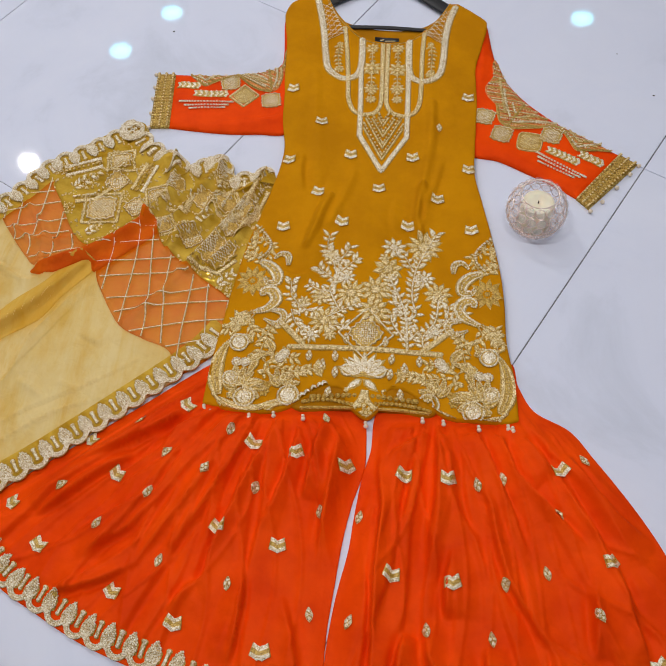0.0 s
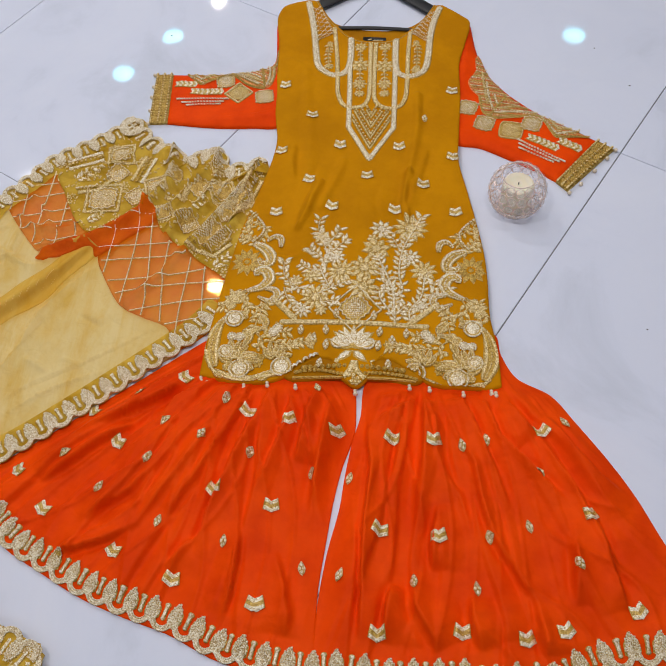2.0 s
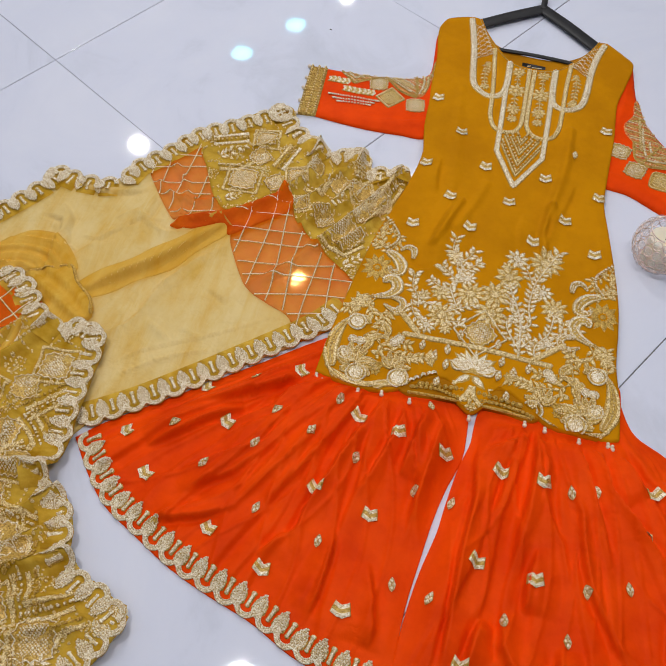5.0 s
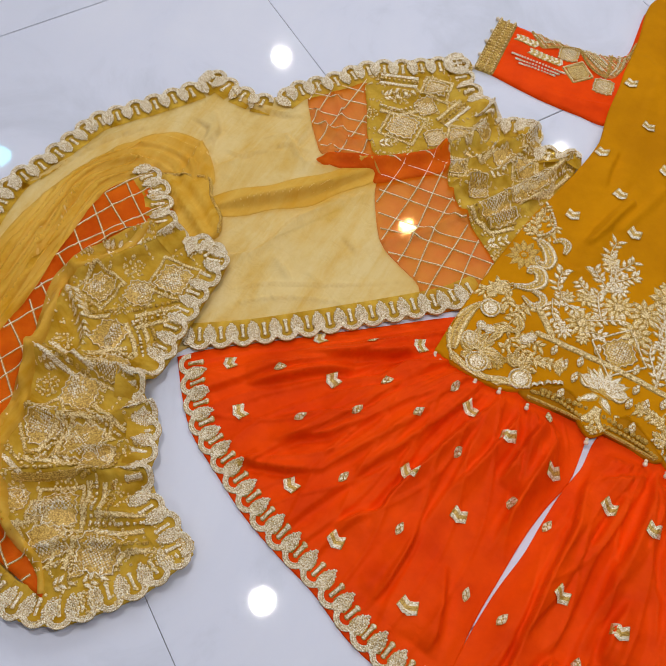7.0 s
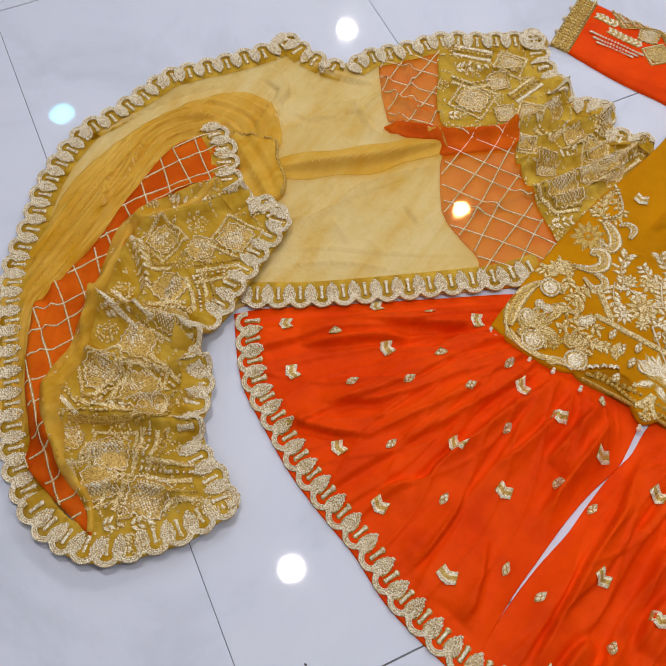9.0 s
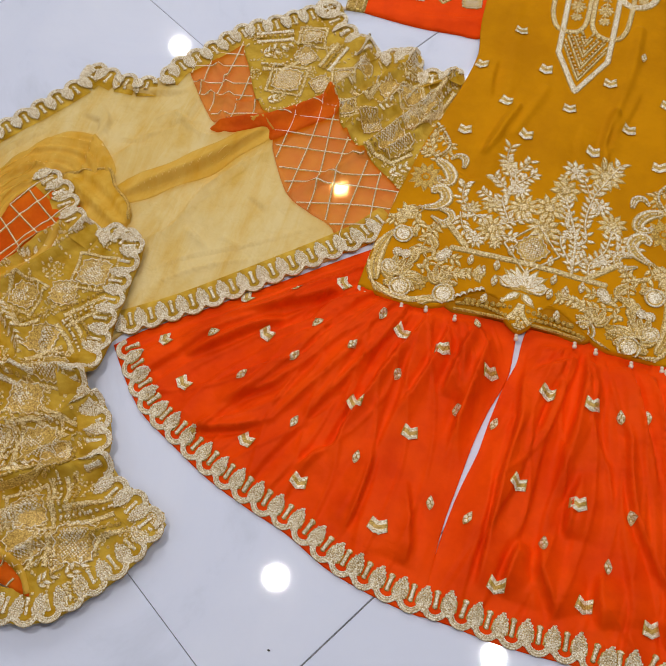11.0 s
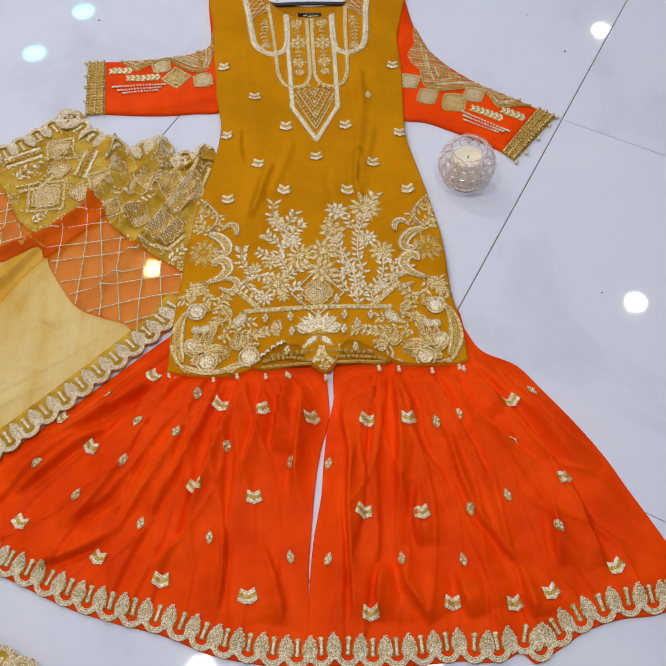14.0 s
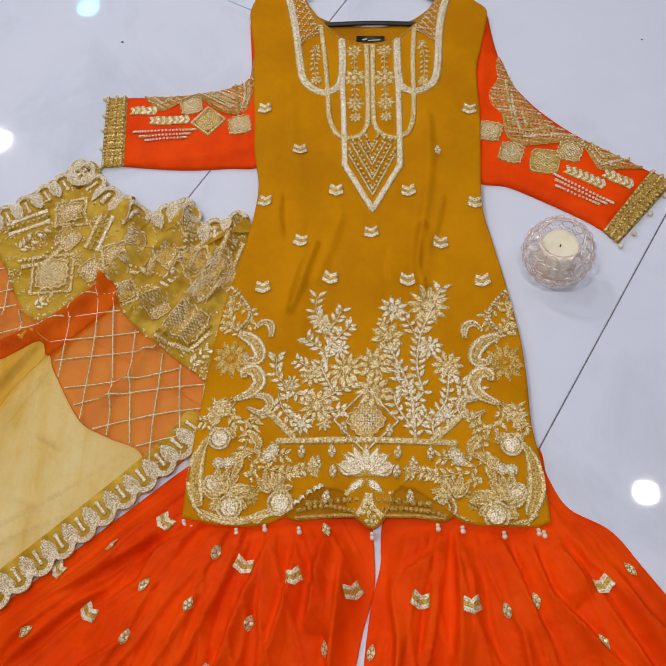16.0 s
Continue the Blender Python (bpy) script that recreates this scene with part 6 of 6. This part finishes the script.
hatch(YOKE_R, Z_YR, yoke_r, (([(0.247, 0.625), (0.254, 0.576), (0.279, 0.557), (0.331, 0.561), (0.382, 0.563), (0.408, 0.514), (0.418, 0.498), (0.418, 0.498), (0.49, 0.503)], CORD), ([(0.263, 0.674), (0.268, 0.624), (0.276, 0.588)], SILVER), ([(0.282, 0.573), (0.332, 0.577), (0.378, 0.576)], SILVER), ([(0.27, 0.564), (0.307, 0.629)], CORD),
                             ([(0.281, 0.63), (0.288, 0.599)], SILVER), ([(0.29, 0.587), (0.333, 0.595), (0.356, 0.587)], GOLD), ([(0.388, 0.558), (0.418, 0.506), (0.418, 0.506), (0.469, 0.522)], SILVER), ([(0.405, 0.558), (0.422, 0.523), (0.422, 0.523), (0.452, 0.528)], GOLD), ([(0.253, 0.712), (0.258, 0.661), (0.265, 0.6)], GOLD), ([(0.23, 0.694), (0.265, 0.708)], CORD)))
for q in [(-0.373, 0.67), (-0.269, 0.617)]:
    worked("medallion", SILVER, lambda s: s.square(q, 0.0225, 0.2), "", Z_SL, sleeve_l)
for q in [(-0.334, 0.629)]:
    worked("medallion", GOLD, lambda s: (s.square(q, 0.021, 0.785, False), s.stroke([(q[0] + 0.034 * math.cos(a + 0.1), q[1] + 0.034 * math.sin(a + 0.1)) for a in (0, 1.571, 3.142, 4.712, 6.283) for _ in (0, 1)], 0.006)), "", Z_SL, sleeve_l)
for q in [(0.219, 0.589), (0.257, 0.538), (0.364, 0.539)]:
    worked("medallion", SILVER, lambda s: s.square(q, 0.0225, -0.3), "", Z_SR, sleeve_r)
for q in [(0.317, 0.517)]:
    worked("medallion", GOLD, lambda s: s.square(q, 0.027, -0.15, False), "", Z_SR, sleeve_r)
ARROW = sprig_unit(0.021, 0.020)
for places, zf, own, ang in (([(-0.488, 0.658), (-0.478, 0.658), (-0.463, 0.656), (-0.454, 0.657), (-0.443, 0.631), (-0.431, 0.631), (-0.418, 0.631), (-0.406, 0.632), (-0.394, 0.632), (-0.384, 0.633)], Z_SL, sleeve_l, 1.6), ([(0.363, 0.494), (0.372, 0.489), (0.384, 0.483), (0.392, 0.478), (0.403, 0.472), (0.411, 0.467), (0.431, 0.485), (0.439, 0.479), (0.452, 0.472), (0.461, 0.467)], Z_SR, sleeve_r, 1.15)):
    for x, y in places:
        draped("arrow_motif", ARROW, zf, own, x, y, ang)
for line in ([(-0.483, 0.603), (-0.358, 0.607)], [(-0.469, 0.592), (-0.367, 0.597)], [(-0.456, 0.583), (-0.374, 0.588)]):
    worked("bead_line", SILVER, lambda s: s.chain(line, 0.0026, 0.0055), "", Z_SL, sleeve_l)
for line in ([(0.331, 0.487), (0.431, 0.423)], [(0.334, 0.474), (0.419, 0.422)], [(0.334, 0.461), (0.406, 0.421)]):
    worked("bead_line", SILVER, lambda s: s.chain(line, 0.0026, 0.0055), "", Z_SR, sleeve_r)

# cuffs: gold lace bands with pearls
LACE = thread("gold_lace", (0.36, 0.20, 0.02), (0.74, 0.55, 0.16), 0.5, 0.4, 230.0)
for poly, zf, own, beads in (([(-0.557, 0.697), (-0.557, 0.697), (-0.513, 0.699), (-0.513, 0.699), (-0.494, 0.529), (-0.494, 0.529), (-0.54, 0.526), (-0.54, 0.526)], Z_SL, sleeve_l, [(-0.562, 0.697), (-0.556, 0.654), (-0.553, 0.617), (-0.547, 0.57), (-0.542, 0.525)]),
                             ([(0.506, 0.497), (0.506, 0.497), (0.542, 0.47), (0.542, 0.47), (0.435, 0.345), (0.435, 0.345), (0.411, 0.371), (0.411, 0.371)], Z_SR, sleeve_r, [(0.546, 0.468), (0.526, 0.443), (0.496, 0.405), (0.464, 0.365), (0.438, 0.339)])):
    zc = lambda x, y, zf=zf: 0.0075 + 0.003 * np.sin(np.asarray(x) * 0) + 0 * y
    cuff = cloth("cuff", poly, zc, LACE, own, "gold lace cuff with pearl drops", step=0.006)
    ring = [np.array(q) for q in (poly[0], poly[2], poly[4], poly[6])]
    for t in (0.1, 0.5, 0.88):
        worked("lace_cord", GOLD, lambda s: s.chain([ring[0] + (ring[1] - ring[0]) * t, ring[3] + (ring[2] - ring[3]) * t], 0.0032, 0.0075), "", zc, cuff)
    for k in range(9):
        t = (k + 0.5) / 9
        o = ring[0] + (ring[3] - ring[0]) * t
        e = ring[1] + (ring[2] - ring[1]) * t
        for q in (0.3, 0.7):
            worked("lace_flower", CORD, lambda s: s.flower(o + (e - o) * q, 0.0085, 6, q), "", zc, cuff)
    for bx, by in beads:
        bm = bmesh.new()
        ball(bm, (bx, by, 0.0055), 0.0048)
        part("pearl_drop", bm, PEARL, cuff)

# ---- hanger inside the shoulders ----
def bar_mesh(pts, w, t, z):
    """A flat rounded bar along a line."""
    p = spline(pts, 0.012)
    tg = np.gradient(p, axis=0)
    tg = tg / (np.linalg.norm(tg, axis=1)[:, None] + 1e-9)
    nr = np.stack([-tg[:, 1], tg[:, 0]], 1)
    prof = [(math.cos(a), math.sin(a)) for a in np.linspace(0, 6.2832, 13)[:-1]]
    prof = [(math.copysign(abs(c) ** 0.6, c), math.copysign(abs(s) ** 0.6, s)) for c, s in prof]
    v, f = [], []
    for i in range(len(p)):
        for c, s in prof:
            q = p[i] + nr[i] * c * w / 2
            v.append((q[0], q[1], z + s * t / 2))
        if i:
            for j in range(12):
                f.append((12 * i - 12 + j, 12 * i - 12 + (j + 1) % 12, 12 * i + (j + 1) % 12, 12 * i + j))
    f += [tuple(range(11, -1, -1)), tuple(range(12 * len(p) - 12, 12 * len(p)))]
    return v, f


hanger = thing("clothes_hanger", "black plastic clothes hanger inside the tunic's shoulders", "hanger")
for nm, pts, w, t, z in (("arm", [(-0.026, 1.07), (-0.098, 1.022), (-0.174, 0.966), (-0.205, 0.944)], 0.034, 0.009, 0.0120), ("arm", [(-0.026, 1.07), (0.046, 1.015), (0.122, 0.95), (0.150, 0.928)], 0.034, 0.009, 0.0120), ("cross_bar", [(-0.157, 0.872), (-0.139, 0.872), (-0.018, 0.873), (0.098, 0.864), (0.118, 0.86)], 0.0105, 0.006, 0.0150), ("neck", [(-0.026, 1.067), (-0.027, 1.129)], 0.016, 0.010, 0.0145)):
    child(new(nm, mesh_of(nm, *bar_mesh(pts, w, t, z), BLACK)), hanger)
HX, HY = [(-0.027, 1.129)][0]
hk = [(HX + 0.026 * math.sin(a) , HY + 0.045 - 0.026 * math.cos(a)) for a in np.linspace(-0.2, 4.2, 14)]
child(new("hook", mesh_of("hook", *bar_mesh([(HX, HY)] + hk, 0.004, 0.004, 0.0145), STEEL)), hanger, "bent steel hook")

# ---- crystal candle holder ----
CX, CY = 0.321, 0.300
holder = thing("candle_holder", "round crystal-bead candle holder with silver wire frame on the floor", "candle holder", at=(CX, CY, 0))
R0, HC = 0.058, 0.052
lens_v, lens_f = [], []
nseg = 12
for r, z in ((0.0, 0.0042), (0.006, 0.0036), (0.0094, 0.0), (0.006, -0.0036), (0.0, -0.0042)):
    lens_v += [(r * math.cos(6.2832 * i / nseg), r * math.sin(6.2832 * i / nseg), z) for i in range(nseg)] if r else [(0, 0, z)]
lens_f += [(0, 1 + i, 1 + (i + 1) % nseg) for i in range(nseg)]
for k in (1, 1 + nseg):
    lens_f += [(k + i, k + nseg + i, k + nseg + (i + 1) % nseg, k + (i + 1) % nseg) for i in range(nseg)]
last = 1 + 3 * nseg
lens_f += [(1 + 2 * nseg + i, last, 1 + 2 * nseg + (i + 1) % nseg) for i in range(nseg)]
CRYSTAL_MESH = mesh_of("crystal", lens_v, lens_f, CRYSTAL)
bm = bmesh.new()
ring_v = []
for i in range(16):
    a = 6.2832 * i / 16
    ring_v.append([bm.verts.new(((0.0097 + 0.0008 * math.cos(b2)) * math.cos(a), (0.0097 + 0.0008 * math.cos(b2)) * math.sin(a), 0.0008 * math.sin(b2))) for b2 in (0, 1.57, 3.14, 4.71)])
for i in range(16):
    for j in range(4):
        bm.faces.new((ring_v[i][j], ring_v[(i + 1) % 16][j], ring_v[(i + 1) % 16][(j + 1) % 4], ring_v[i][(j + 1) % 4]))
RING_MESH = bpy.data.meshes.new("wire_ring")
bm.to_mesh(RING_MESH)
bm.free()
RING_MESH.materials.append(STEEL)
for row, lat in enumerate((-60, -40, -20, 0, 20, 40)):
    la = radians(lat)
    count = max(6, int(6.2832 * R0 * math.cos(la) / 0.0195))
    for k in range(count):
        lo = 6.2832 * (k + 0.5 * (row % 2)) / count
        nrm = Vector((math.cos(la) * math.cos(lo), math.cos(la) * math.sin(lo), math.sin(la)))
        m = Matrix.Translation(nrm * R0 + Vector((0, 0, HC))) @ nrm.to_track_quat("Z", "Y").to_matrix().to_4x4()
        ob = child(new("wire_ring", RING_MESH), holder)
        ob.matrix_basis = m
        gem = child(new("crystal", CRYSTAL_MESH), ob)
        gem.visible_shadow = False


def torus(name, R, r, z, mat, parent, n=40):
    bm = bmesh.new()
    rings = [[bm.verts.new(((R + r * math.cos(b)) * math.cos(6.2832 * i / n), (R + r * math.cos(b)) * math.sin(6.2832 * i / n), z + r * math.sin(b))) for b in np.linspace(0, 6.2832, 7)[:-1]] for i in range(n)]
    for i in range(n):
        for j in range(6):
            bm.faces.new((rings[i][j], rings[(i + 1) % n][j], rings[(i + 1) % n][(j + 1) % 6], rings[i][(j + 1) % 6]))
    return part(name, bm, mat, parent)


torus("top_rim", 0.036, 0.0013, HC + 0.0457, STEEL, holder)
torus("base_rim", 0.034, 0.0022, 0.0022, STEEL, holder)


def lathe(profile, n=36):
    bm = bmesh.new()
    rings = [[bm.verts.new((r * math.cos(6.2832 * i / n), r * math.sin(6.2832 * i / n), z)) for i in range(n)] for r, z in profile]
    for a, c in zip(rings[:-1], rings[1:]):
        for i in range(n):
            bm.faces.new((a[i], a[(i + 1) % n], c[(i + 1) % n], c[i]))
    bm.faces.new(rings[-1])
    bm.faces.new(list(reversed(rings[0])))
    return bm


part("cup", lathe([(0.034, 0.002), (0.035, 0.004), (0.033, 0.006), (0.030, 0.006)]), STEEL, holder, "polished metal base plate")
candle = thing("candle", "ivory pillar candle with black wick inside the holder", "candle", at=(CX, CY, 0.006))
part("wax", lathe([(0.031, 0.0), (0.0325, 0.002), (0.0325, 0.062), (0.0312, 0.0665), (0.028, 0.0675), (0.020, 0.0650), (0.008, 0.0635), (0.003, 0.0635)]), WAX, candle, "ivory wax with a shallow hollow")
bm = lathe([(0.0012, 0.062), (0.0011, 0.068), (0.0008, 0.0715)], 8)
part("wick", bm, WICK, candle, "charred black wick")

# ---- specks of dust on the tiles ----
SPECK, nt, bs = material("dark_dust", 0.9)
bs.inputs["Base Color"].default_value = (0.05, 0.045, 0.04, 1)
bm = bmesh.new()
for k, (dx, dy) in enumerate([(0.527, 0.819), (0.598, 0.685), (-0.553, 0.858), (0.565, 0), (-0.216, -0.801)]):
    bmesh.ops.create_icosphere(bm, subdivisions=1, radius=0.0016 + 0.0005 * (k % 3), matrix=Matrix.Translation((dx, dy, 0.0008)) @ Matrix.Diagonal((1.3, 0.8, 0.6, 1)))
specks = part("dust_specks", bm, SPECK, None)
tagged(specks, "few tiny dark dust specks on the tiles", "dust", kind="stuff")

# ---- tiles, laid turned to the garment ----
TILE = 0.79
ORU, ORV = 0.256, 0.68
half = TILE / 2 - 0.0012
narrow = TILE / 2 - 0.0006
bm = bmesh.new()
top = [bm.verts.new((sx * (half - 0.0008), sy * (narrow - 0.0006), 0)) for sx, sy in ((-1, -1), (1, -1), (1, 1), (-1, 1))]
mid = [bm.verts.new((sx * half, sy * narrow, -0.0008)) for sx, sy in ((-1, -1), (1, -1), (1, 1), (-1, 1))]
low = [bm.verts.new((sx * half, sy * narrow, -0.004)) for sx, sy in ((-1, -1), (1, -1), (1, 1), (-1, 1))]
bm.faces.new(top)
for a, c in ((top, mid), (mid, low)):
    for i in range(4):
        bm.faces.new((a[i], c[i], c[(i + 1) % 4], a[(i + 1) % 4]))
bmesh.ops.recalc_face_normals(bm, faces=bm.faces)
TILE_MESH = bpy.data.meshes.new("tile")
bm.to_mesh(TILE_MESH)
bm.free()
TILE_MESH.materials.append(TILE_MAT)
for i in range(-7, 6):
    for j in range(-7, 8):
        u, v = ORU + (i + 0.5) * TILE, ORV + (j + 0.5) * TILE
        if U0 < u - half and u + half < U1 and V0 < v - half and v + half < V1:
            c = AX * u + AY * v
            ob = child(new("tile", TILE_MESH), floor)
            ob.matrix_basis = Matrix.Translation((c.x, c.y, 0)) @ Matrix.Rotation(TILE_TURN, 4, "Z")
